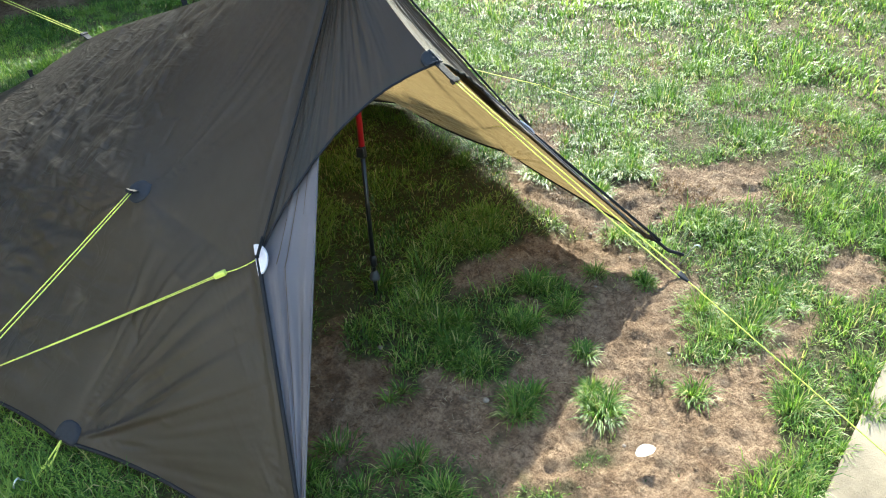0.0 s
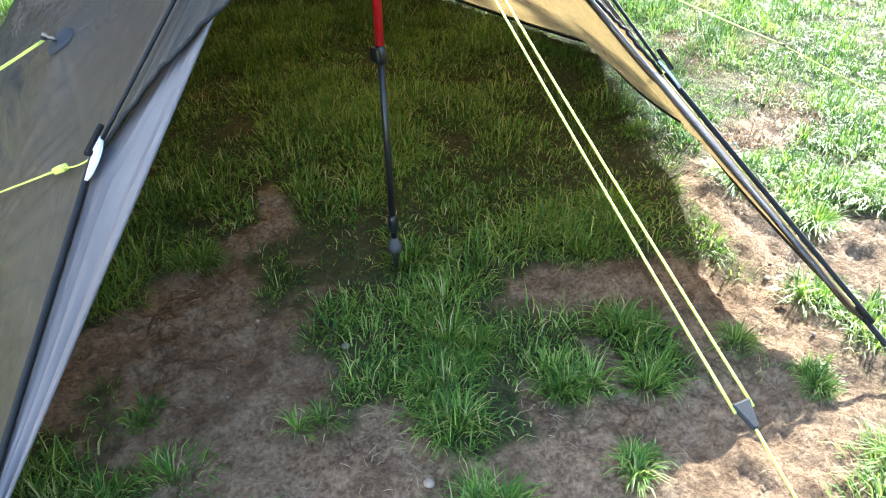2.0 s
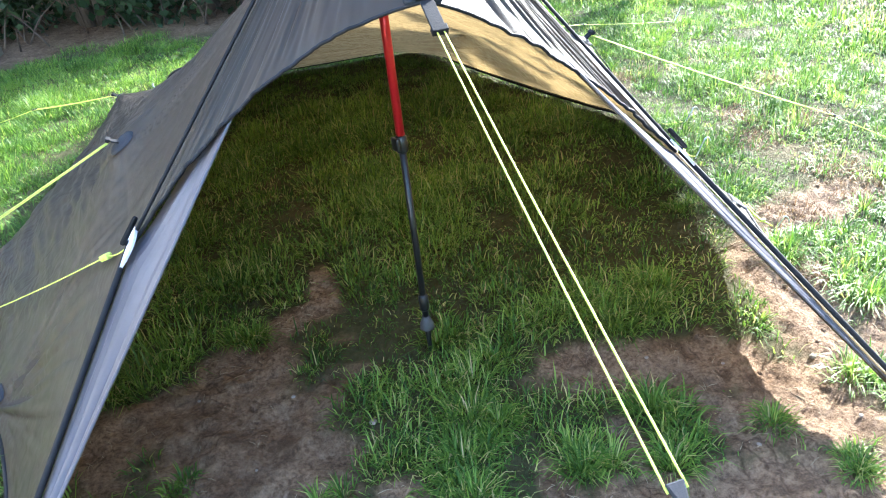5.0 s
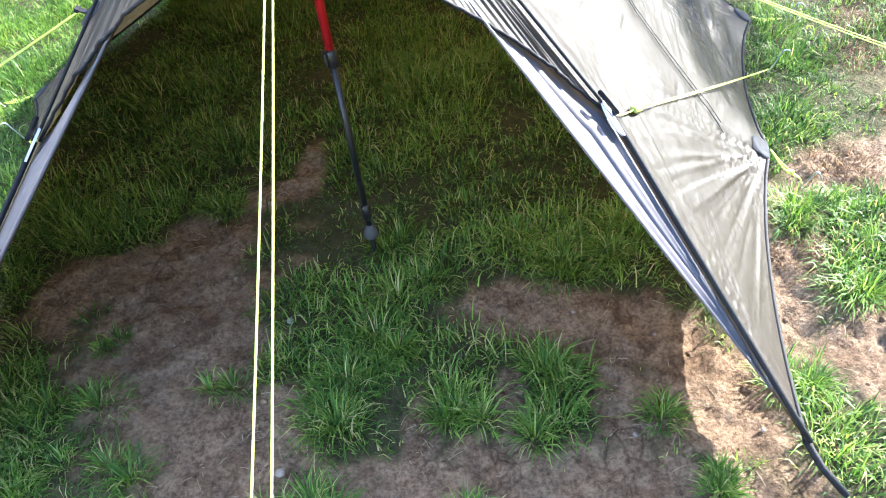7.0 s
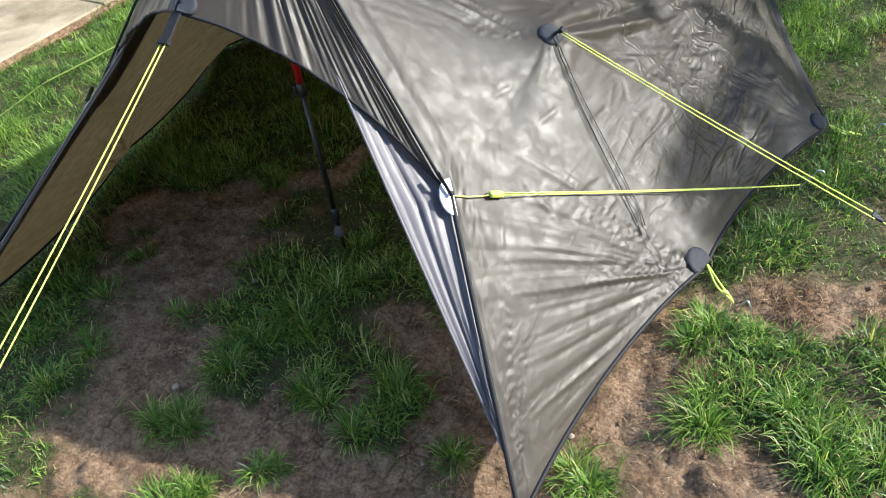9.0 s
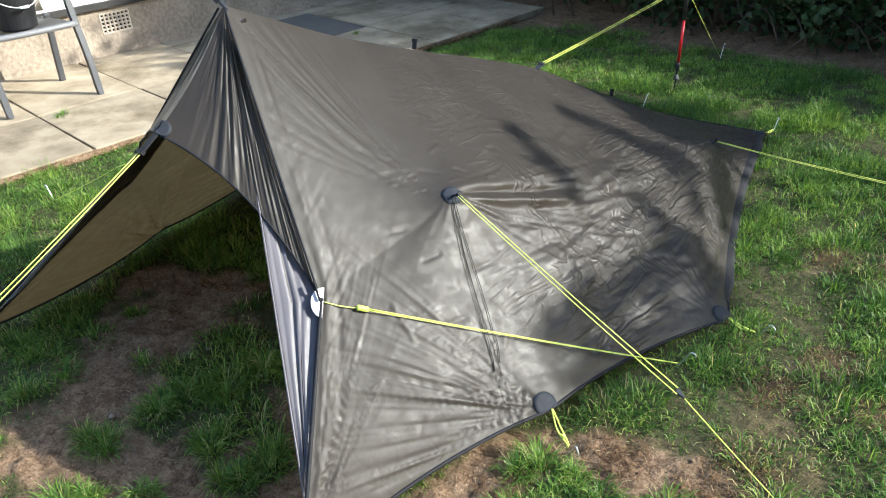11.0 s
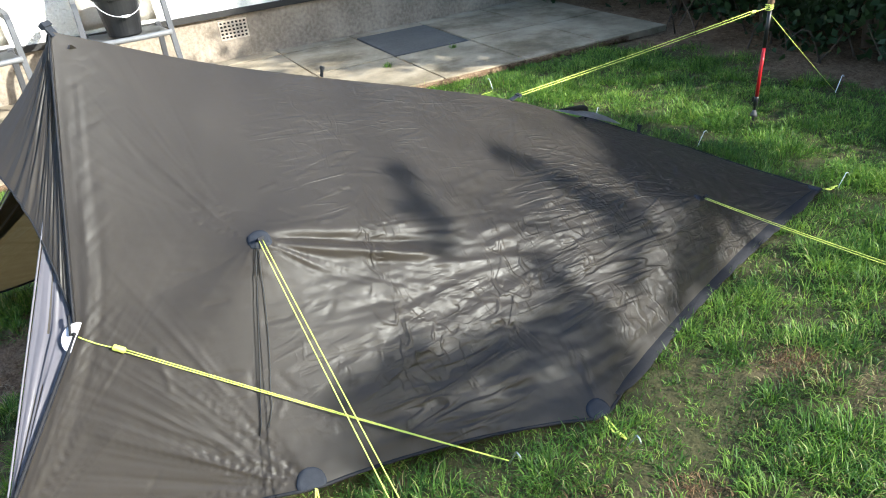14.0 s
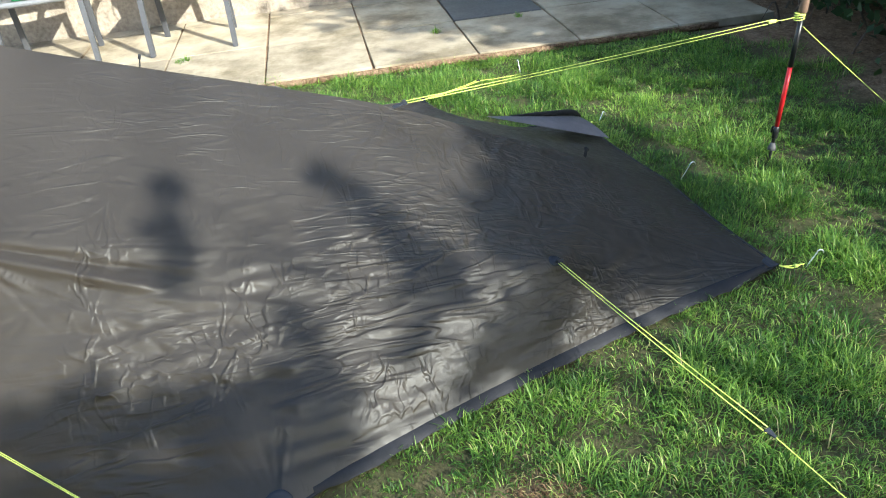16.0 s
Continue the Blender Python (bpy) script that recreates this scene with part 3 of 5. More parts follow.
def tri_patch(a, line_ab, line_ac, far):
    """A three-cornered cloth from the corner a, between two lines from it and the far line."""
    nv = len(line_ab)
    nu = len(far)
    return coons(np.repeat(np.array([tuple(a)]), nu, 0), far, line_ab, line_ac)


def beak_half(s):
    q = side_points(s)
    hem = bez(sag(TIP, q["patch"], (-0.004 * s, 0.03, 0.04 if s > 0 else 0.057), 8), 150)
    S = tri_patch(APEX, bez(sag(APEX, TIP, (0, 0.01, -0.015), 6), 50), bez([APEX, Vector(APEX).lerp(Vector(q["patch"]), 0.5), q["patch"]], 50), hem)
    n = grid_normals(S)
    n = n if n[75, 25, 1] < 0 else -n
    u = np.linspace(0, 1, 151)[:, None]
    v = np.linspace(0, 1, 51)[None, :]
    run = np.clip(v * 4, 0, 1) * (1 - 0.55 * v ** 3) * np.clip((1 - u) * 6, 0, 1) * np.clip(u * 5, 0.05, 1) * np.clip(np.hypot(u * 0.5, (1 - v) * 0.36) / 0.1 - 0.3, 0, 1)
    fold = ((field(u * 26 + 0.5 * v, 5 * s + 0.7 * v, 1.0, 2) - 0.5) * 0.017 + (field(u * 60 - 5 * v, 9 * s + 0.9 * v, 1.0, 2) - 0.5) * 0.0085 * np.clip(v * 2 - 0.5, 0.15, 1)) * run
    S = S + n * fold[..., None]
    SURF["beak", s] = S
    grid_ob("beak_panel", S, M_FABRIC, shelter)
    part("hem_binding", rod([tuple(p) for p in S[:, -1]], 0.003, 6), M_TRIM, shelter)


for s in (1, -1):
    beak_half(s)


def door_flap(s):
    q = side_points(s)
    ap, pa, fr = Vector(APEX), Vector(q["patch"]), Vector(q["front"])
    top = Vector((-0.015, 0.06, 0.955)) if s < 0 else Vector((0.004, 0.004, 0.95))
    edge = np.array([tuple(p) for p in sag(top, fr + Vector((0, 0.035, 0)), (0, 0, 0), 60)])
    fold = np.vstack([np.array([tuple(ap.lerp(pa, f)) for f in np.linspace(0, 1, 34)])[:-1], np.array([tuple(pa.lerp(fr, f)) for f in np.linspace(0, 1, 28)])])
    tuck = np.clip(1 - np.arange(61) / 33, 0, 1)[:, None] ** 0.5
    fold = fold + tuck * np.array([-0.035 * s, 0.02, -0.03])
    f = np.linspace(0, 1, 21)[None, :, None]
    S = edge[:, None, :] * (1 - f) + fold[:, None, :] * f
    n = grid_normals(S)
    n = n if n[30, 10, 0] * s > 0 else -n
    fl = np.linspace(0, 1, 21)[None, :]
    uu = np.linspace(0, 1, 61)[:, None]
    h = (field(fl * 13 + 0.4 * uu, 3 * uu + 7 * s, 1.0, 2) - 0.5) * 0.022 * np.clip(fl * 3, 0, 1) * np.clip((1 - fl) * 2.2, 0, 1) * np.clip(uu * 8, 0, 1) * np.clip((1 - uu) * 6, 0, 1)
    S = S + n * h[..., None] + np.array([0, 0.004, -0.002])
    grid_ob("door_flap", S, M_FLAP, shelter, "pale grey door flap drawn back from the opening")
    grid_ob("flap_lining", S + np.array([-0.003 * s, 0.005, 0.0]), M_FABRIC, shelter, "brown outer face of the drawn-back flap")
    part("flap_edge", rod([tuple(p) for p in edge[4:]], 0.0025, 6), M_FLAP, shelter)
    dn = Vector((0.004 * s, -0.006, 0.004))
    part("zip_binding", rod([pa.lerp(fr, f) + dn for f in np.linspace(0, 1, 14)], 0.005, 6), M_TRIM, shelter, "black zip binding of the door")
    part("zip_seam", rod([ap.lerp(pa, f) + dn for f in np.linspace(0.02, 0.98, 20)], 0.003, 6), M_TRIM, shelter, "black zip seam beside the beak")
    part("corner_strap", rod([fr, fr + (fr - pa).normalized() * 0.05, Vector((fr.x + 0.045 * s, fr.y - 0.075, 0.0))], 0.006, 6), M_TRIM, shelter, "black webbing strap at the front corner")


for s in (1, -1):
    door_flap(s)
for s in (1, -1):
    q = side_points(s)
    nu = SURF[s].shape[0]
    part("hem_binding", rod([tuple(p) for p in SURF[s][::4, -1]], 0.005, 6), M_TRIM, shelter)
    part("hem_binding", rod([tuple(p) for p in SURF[s][-1, ::4]], 0.005, 6), M_TRIM, shelter)


# the double hem that lies along the ground behind the last side loop
HS = SURF[1]
run = [a for a in range(HS.shape[0]) if 0.93 < HS[a, -1, 1] < 2.40]
bm = bmesh.new()
rows = []
for k, a in enumerate(run[::3]):
    p = Vector(HS[a, -1])
    w = 0.022 * min(1.0, k / 6, (len(run[::3]) - 1 - k) / 6)
    rows.append([bm.verts.new(p + Vector((-0.016, 0, 0.012))), bm.verts.new(p + Vector((w * 0.35, 0.02 * w, 0.009))), bm.verts.new(p + Vector((w, 0.1 * w, -0.004 + 0.003 * math.sin(k * 1.3))))])
for a, b in zip(rows, rows[1:]):
    for k in range(2):
        bm.faces.new((a[k], b[k], b[k + 1], a[k + 1]))
part("folded_hem", bm, M_TRIM, shelter, "double hem lying out on the grass")


# ---- fittings of the shelter ----
from mathutils.bvhtree import BVHTree


def tree_of(S):
    nu, nv = S.shape[:2]
    faces = [(a * nv + b, (a + 1) * nv + b, (a + 1) * nv + b + 1, a * nv + b + 1) for a in range(nu - 1) for b in range(nv - 1)]
    return BVHTree.FromPolygons([tuple(p) for p in S.reshape(-1, 3)], faces)


TREES = {key: tree_of(S) for key, S in SURF.items()}


def sewn_patch(key, centre, r, mat, out, label, squash=1.0, lift=0.005):
    """A round reinforcement that lies on the cloth, facing the way out."""
    t = TREES[key]
    c, n, _, _ = t.find_nearest(Vector(centre))
    out = Vector(out)
    n = n if n.dot(out) > 0 else -n
    a = n.orthogonal().normalized()
    b = n.cross(a)
    bm = bmesh.new()
    rings = []
    for k, f in enumerate((0.0, 0.35, 0.7, 0.93, 1.0)):
        ring = []
        for j in range(20 if k else 1):
            ang = 2 * math.pi * j / 20
            p = c + (a * math.cos(ang) + b * math.sin(ang) * squash) * r * f
            hit, hn, _, _ = t.find_nearest(p)
            ring.append(bm.verts.new(hit + n * (lift if f < 1 else lift * 0.3)))
        rings.append(ring)
    for j in range(20):
        bm.faces.new((rings[0][0], rings[1][j], rings[1][(j + 1) % 20]))
        for k in range(1, 4):
            bm.faces.new((rings[k][j], rings[k + 1][j], rings[k + 1][(j + 1) % 20], rings[k][(j + 1) % 20]))
    ob = part("patch", bm, mat, shelter, label)
    return c, n


def webbing(p, q, width=0.016, thick=0.003, up=(0, 0, 1)):
    """A flat strap from p to q, folded back on itself."""
    p, q = Vector(p), Vector(q)
    d = q - p
    m = Matrix.Translation((p + q) / 2) @ d.to_track_quat("Z", "Y").to_matrix().to_4x4()
    bm = block((width, thick, d.length), m, 0.0008)
    return box(bm, (width * 1.15, thick * 2.6, width * 0.55), Matrix.Translation(q) @ d.to_track_quat("Z", "Y").to_matrix().to_4x4(), 0.001)


def cord(pts, r=0.00135, n=24, sag_by=0.004):
    pts = [Vector(p) for p in pts]
    if len(pts) == 2:
        pts = sag(pts[0], pts[1], (0, 0, -sag_by), n)
    return rod(pts, r, 6)


def slider(p, way):
    """A small flat triangular line adjuster."""
    way = Vector(way).normalized()
    m = Matrix.Translation(p) @ way.to_track_quat("Z", "Y").to_matrix().to_4x4()
    bm = bmesh.new()
    lo, hi = [], []
    for x, z in ((-0.010, -0.008), (0.010, -0.008), (0.003, 0.018), (-0.003, 0.018)):
        lo.append(bm.verts.new(m @ Vector((x, -0.003, z))))
        hi.append(bm.verts.new(m @ Vector((x, 0.003, z))))
    bm.faces.new(lo), bm.faces.new(hi[::-1])
    for k in range(4):
        bm.faces.new((lo[k], lo[(k + 1) % 4], hi[(k + 1) % 4], hi[k]))
    bmesh.ops.bevel(bm, geom=bm.edges[:], offset=0.0015, segments=1, affect="EDGES")
    return bm


def guy(start, knob, stake, gap, group, label):
    """A doubled cord from the shelter to its adjuster, and a single one on to the stake."""
    start, knob, stake = Vector(start), Vector(knob), Vector(stake)
    g = thing("guy_line", label, "guy line", group, start)
    d = (knob - start).normalized()
    side = d.cross(Vector((0, 0, 1))).normalized() * gap
    off = Matrix.Translation(-start)
    for name, pts in (("cord", (start + side * 0.5, knob + side)), ("cord", (start - side * 0.5, knob - side)), ("tail_cord", (knob, stake))):
        bm = cord(pts)
        bmesh.ops.transform(bm, matrix=off, verts=bm.verts)
        part(name, bm, M_CORD, g)
    bm = slider(knob, stake - knob)
    bmesh.ops.transform(bm, matrix=off, verts=bm.verts)
    part("adjuster", bm, M_PATCH, g, "dark plastic triangular line adjuster", False)
    return g


def tent_stake(p, lean, label="bright steel hook stake pushed into the turf", height=0.055):
    """A wire stake with a crook at its head, leaning away from its load."""
    p, lean = Vector(p), Vector(lean)
    st = thing("tent_stake", label, "tent stake", "stakes of the shelter", p)
    top = lean * 0.5 * height + Vector((0, 0, height))
    pts = [Vector((0, 0, -0.06)) - lean * 0.03, Vector((0, 0, 0)), top * 0.7, top]
    r = 0.011
    for k in range(1, 7):
        a = math.pi * k / 6
        pts.append(top + lean.normalized() * r * (1 - math.cos(a)) + Vector((0, 0, r * math.sin(a))))
    part("shaft", rod(pts, 0.0022, 7), M_STEEL, st)
    return st


def ground_loop(p, stake, label):
    """The short bright loop between a hem patch and its stake."""
    p, stake = Vector(p), Vector(stake)
    g = thing("hem_loop", label, "cord loop", "hem loops", p)
    d = stake - p
    side = d.cross(Vector((0, 0, 1))).normalized() * 0.006
    pts = [Vector((0, 0, 0.004)), d * 0.5 + side, d - side * 0.3 + Vector((0, 0, 0.012)), d + d.normalized() * 0.006 + Vector((0, 0, 0.014)), d + side * -1.0 + Vector((0, 0, 0.01)), d * 0.5 - side, Vector((0.002, 0.002, 0.002))]
    part("cord", rod([tuple(v) for v in bez(pts, 20)], 0.0021, 6), M_CORD, g)
    kn = bmesh.new()
    bmesh.ops.create_icosphere(kn, subdivisions=2, radius=0.006, matrix=Matrix.Translation(d * 0.72 + Vector((0, 0, 0.006))) @ Matrix.Diagonal((1.5, 1.0, 0.9, 1)))
    part("knot", kn, M_CORD, g)


def side_fittings(s):
    q = {k: Vector(v) for k, v in side_points(s).items()}
    X = Vector((s, 0, 0))
    for key, r in (("pull1", 0.032), ("pull2", 0.024)):
        c, n = sewn_patch(s, q[key], r, M_PATCH, X, "round slate-grey patch with a pull-out loop")
        part("pull_loop", webbing(c - n * 0.002, c + n * 0.010 + X * 0.016 + Vector((0, 0, 0.002))), M_TRIM, shelter, "black webbing pull-out loop", False)
    for key, r in (("loop1", 0.036), ("loop2", 0.036), ("rear", 0.034), ("front", 0.03)):
        sewn_patch(s, q[key] - X * 0.02, r, M_PATCH, X, "slate-grey hem patch")
    along = (q["front"] - q["patch"]).normalized()
    inward = (Vector(APEX).lerp(q["front"], 0.62) - q["patch"])
    inward = (inward - along * inward.dot(along)).normalized()
    face = along.cross(inward)
    face = face if face.x * s > 0 else -face
    bm = bmesh.new()
    mid = [bm.verts.new(q["patch"] + along * 0.006 + face * (0.010 - 0.004 * k)) for k in range(2)]
    rim = [[bm.verts.new(q["patch"] + along * (0.006 + 0.036 * math.cos(a)) + inward * 0.030 * math.sin(a) + face * (0.009 - 0.004 * k)) for a in np.linspace(0, math.pi, 17)] for k in range(2)]
    for k in range(2):
        for j in range(16):
            bm.faces.new((mid[k], rim[k][j], rim[k][j + 1]))
    for j in range(16):
        bm.faces.new((rim[0][j], rim[0][j + 1], rim[1][j + 1], rim[1][j]))
    part("tie_out_patch", bm, M_WHITE_PATCH, shelter, "whitish half-round patch at the door tie-out", False)
    part("grommet", rod([q["patch"] + face * 0.008 + inward * 0.006, q["patch"] + face * 0.013 + inward * 0.006], 0.005, 12), M_TRIM, shelter, "black eyelet in the patch")
    bm = block((0.005, 0.008, 0.05), Matrix.Translation(q["patch"] + Vector((-0.004 * s, -0.008, 0.03))) @ (q["patch"] - Vector(APEX)).to_track_quat("Z", "Y").to_matrix().to_4x4(), 0.004)
    part("zip_end", bm, M_TRIM, shelter, "black zip end above the tie-out patch")
    # panel pull-outs
    k1, k2 = Vector((1.184 * s, 0.195, 0.236)), Vector((1.34 * s, 1.90, 0.12))
    s1, s2 = Vector((1.646 * s, 0.096, 0.0)), Vector((1.96 * s, 2.085, 0.0))
    if s < 0:
        k2, s2 = Vector((-1.05, 2.06, 0.14)), Vector((-1.42, 2.42, 0.0))
    g1, g2 = (TREES[s].find_nearest(q[key])[0] + X * 0.018 + Vector((0, 0, 0.006)) for key in ("pull1", "pull2"))
    guy(g1, k1, s1, 0.009, "panel guy lines", "doubled yellow cord from a side panel to the lawn")
    guy(g2, k2, s2, 0.008, "panel guy lines", "doubled yellow cord from a rear side panel to the lawn")
    tent_stake(s1, X), tent_stake(s2, X)
    # door tie-out
    end = Vector((1.05, 0.568, 0.0)) if s > 0 else Vector((-1.03, 0.62, 0.0))
    p = q["patch"] + X * 0.008
    g = thing("tie_out_line", "yellow cord with a bright adjuster from the door to a stake", "guy line", "door tie-outs", p)
    d = end + Vector((0, 0, 0.012)) - p
    side = d.cross(Vector((0, 0, 1))).normalized() * 0.004
    part("lead_cord", cord([(0, 0, 0), d.normalized() * 0.085]), M_CORD, g)
    m = Matrix.Translation(d.normalized() * 0.095) @ d.to_track_quat("Z", "Y").to_matrix().to_4x4()
    part("adjuster", block((0.013, 0.011, 0.030), m, 0.003), M_CORD, g, "bright yellow cord adjuster")
    part("cord", cord([d.normalized() * 0.1 + side, d + side * 0.2]), M_CORD, g)
    part("cord", cord([d.normalized() * 0.1 - side, d - side * 0.2]), M_CORD, g)
    tent_stake(end, X)
    # hem loops
    out1 = Vector((0.955 * s, 0.10, 0.0)) if s > 0 else Vector((-0.985, 0.138, 0.0))
    out2 = Vector((1.175 * s, 0.838, 0.0))
    rear = Vector((0.708, 2.508, 0.0)) if s > 0 else Vector((-0.60, 2.46, 0.0))
    for a, b in (("loop1", out1), ("loop2", out2), ("rear", rear)):
        ground_loop(q[a] + X * 0.004, b, "short yellow cord loop between the hem and a stake")
        tent_stake(b + (b - q[a]).normalized() * 0.012, (b - q[a]).normalized(), height=0.06)
    tent_stake((q["front"].x + 0.05 * s, q["front"].y - 0.085, 0), (s * 0.5, -0.8, 0), height=0.03)
    # loose black cords hanging from the pull-out
    if s > 0:
        bc = thing("hanging_cord", "thin black doubled cord hanging slack down the side panel", "cord", at=q["pull1"])
        t = TREES[1]
        for shift in (0.0, 0.022):
            pts = []
            for f in np.linspace(0, 1, 18):
                w = q["pull1"].lerp(Vector((0.735, 0.085 + shift * 0.9, 0.165)), f) + Vector((0, shift * 0.6 * math.sin(f * 3.0) - 0.006, 0))
                hitp, hn, _, _ = t.find_nearest(w)
                hn = hn if hn.x > 0 else -hn
                pts.append(hitp + hn * 0.004 - q["pull1"])
            part("cord", rod(pts, 0.0011, 5), M_BLACK_CORD, bc)


for s in (1, -1):
    side_fittings(s)

sewn_patch(("beak", 1), (0.008, -0.250, 0.789), 0.024, M_PATCH, (0.3, -1, 0.3), "slate-grey patch on the tip of the beak", 1.0, 0.008)
sewn_patch(("beak", -1), (-0.008, -0.250, 0.789), 0.024, M_PATCH, (-0.3, -1, 0.3), "slate-grey patch on the tip of the beak", 1.0, 0.008)
part("tip_strap", webbing(TIP, TIP + Vector((0, -0.050, -0.030)), 0.020, 0.004), M_TRIM, shelter, "black webbing strap at the tip of the beak", False)
part("top_tab", webbing(Vector(APEX) + Vector((0.002, 0.006, -0.012)), Vector(APEX) + Vector((-0.012, -0.008, 0.016)), 0.026, 0.006), M_PATCH, shelter, "slate-grey webbing tab at the peak", False)
for p, up in (((0, 0.706, 0.748), 0.028), ((0.045, 2.09, 0.188), 0.03)):
    part("ridge_tab", webbing(p, Vector(p) + Vector((0, 0.006, up)), 0.018, 0.003), M_TRIM, shelter, "black webbing tab on the ridge", False)
part("rear_tab", webbing((0.03, 1.42, 0.498), (0.03, 1.46, 0.508), 0.022, 0.004), M_PATCH, shelter, "slate-grey tab for the rear line", False)

# the far rear corner, turned up to show its pale underside
ca, cb, cc = Vector((-0.19, 1.80, 0.315)), Vector((-0.53, 2.33, 0.095)), Vector((-0.33, 2.385, 0.055))
bm = bmesh.new()
rows = []
for a in range(13):
    u = a / 12
    lo, hi = ca.lerp(cc, u), ca.lerp(cb, u)
    rows.append([bm.verts.new(lo.lerp(hi, b / 6) + Vector((0, 0, 0.012 * math.sin(math.pi * b / 6) * u))) for b in range(7)])
for a in range(12):
    for b in range(6):
        if a or b < 6:
            bm.faces.new((rows[a][b], rows[a][b + 1], rows[a + 1][b + 1], rows[a + 1][b]))
bmesh.ops.remove_doubles(bm, verts=bm.verts, dist=0.0005)
part("turned_corner", bm, M_FLAP, shelter, "turned-up rear corner with its pale grey underside")
part("rolled_hem", rod([tuple(p) for p in bez([ca.lerp(cb, 0.25), ca.lerp(cb, 0.6) + Vector((0, 0, 0.008)), cb + Vector((0.01, 0.0, 0.012)), cb + Vector((-0.02, 0.02, -0.05))], 12)], [0.004, 0.005, 0.006, 0.008, 0.010, 0.011, 0.012, 0.013, 0.014, 0.014, 0.012, 0.010, 0.006], 8), M_TRIM, shelter, "black rolled hem at the turned corner")


# front and rear lines
guy(TIP + Vector((0, -0.055, -0.032)), (0, -0.90, 0.466), (0.0, -1.86, 0.0), 0.010, "ridge lines", "doubled yellow cord from the beak to the ground")
tent_stake((0, -1.87, 0), (0, -1, 0))
REAR_TOP = Vector((0.048, 2.92, 0.565))
rear = thing("rear_line", "doubled yellow cord from the ridge to an upright trekking pole", "guy line", at=(0.03, 1.46, 0.508))
o = Vector((0.03, 1.46, 0.508))
e = (REAR_TOP - o)
k = e * 0.92
for dz in (0.007, -0.007):
    part("cord", cord([(0.0, 0, dz * 0.6), k + Vector((dz * 0.4, 0, dz))]), M_CORD, rear)
part("lead_cord", cord([k, e]), M_CORD, rear)
part("adjuster", block((0.008, 0.03, 0.012), Matrix.Translation(k), 0.002), M_CORD, rear)
stay = thing("stay_line", "thin yellow cord staying the rear pole to a stake", "guy line", at=REAR_TOP)
part("cord", cord([(0, 0, -0.03), Vector((0.058, 3.55, 0.02)) - REAR_TOP], 0.0012), M_CORD, stay)
tent_stake((0.058, 3.562, 0), (0, 1, 0), height=0.075)
tent_stake((0.035, 2.50, 0), (0.2, 1, 0), height=0.06)


def trekking_pole(at, top, label, joints, grip):
    """A sectioned walking pole standing on its tip, with basket, lever lock and grip."""
    pl = thing("trekking_pole", label, "trekking pole", "poles", at)
    d = (Vector(top) - Vector(at))
    L = d.length
    d.normalize()
    m = d.to_track_quat("Z", "Y").to_matrix().to_4x4()
    def ring(a, b, ra, rb, seg=14):
        bm = rod([d * a, d * b], [ra, rb], seg)
        return bm
    part("tip", rod([d * -0.03, d * 0.0, d * 0.045, d * 0.05], [0.003, 0.004, 0.0065, 0.006], 12), M_POLE, pl)
    part("basket", rod([d * 0.052, d * 0.055, d * 0.066, d * 0.074, d * 0.085], [0.009, 0.016, 0.015, 0.011, 0.008], 20), M_RUBBER, pl, "grey rubber basket")
    lock, red0, red1 = joints
    part("lower_shaft", ring(0.08, lock, 0.0068, 0.0068), M_POLE, pl)
    part("lower_collar", rod([d * 0.10, d * 0.105, d * 0.135, d * 0.14], [0.007, 0.0105, 0.0105, 0.007], 14), M_POLE, pl)
    lk = rod([d * (lock - 0.02), d * (lock - 0.016), d * (lock + 0.012), d * (lock + 0.016)], [0.008, 0.0115, 0.0115, 0.008], 14)
    box(lk, (0.008, 0.022, 0.026), Matrix.Translation(d * lock) @ m @ Matrix.Translation((0.012, 0, 0)), 0.003)
    part("lever_lock", lk, M_POLE, pl, "black plastic lever lock")
    part("red_shaft", ring(red0, red1, 0.0085, 0.0085), M_RED, pl, "red anodised shaft")
    part("upper_shaft", ring(red1, grip, 0.0095, 0.0095), M_POLE, pl)
    part("grip", rod([d * grip, d * (grip + 0.01), d * (grip + 0.05), d * (L - 0.015), d * L], [0.010, 0.0155, 0.014, 0.0165, 0.010], 16), M_GRIP, pl, "brown foam grip")
    return pl


trekking_pole((0, 0, 0.0), (-0.004, 0.012, 0.955), "black and red trekking pole holding up the peak", (0.478, 0.49, 0.86), 0.88)
trekking_pole((0.053, 2.876, 0.0), (0.046, 2.935, 0.69), "short black and red trekking pole standing in the lawn", (0.135, 0.145, 0.38), 0.57)
wrap = thing("cord_wrap", "yellow cord wrapped round the rear trekking pole", "cord", at=REAR_TOP)
for k in range(4):
    bm = bmesh.new()
    pts = [Vector((0.017 * math.cos(a), 0.017 * math.sin(a) - 0.006, -0.012 + 0.006 * k + 0.003 * math.sin(a + k))) for a in np.linspace(0, 2 * math.pi, 15)]
    part("turn", rod(pts, 0.0022, 6), M_CORD, wrap)

# ---- patio, path and house ----
patio = tagged(new("patio"), "terrace of weathered concrete slabs beside the lawn", kind="structure")


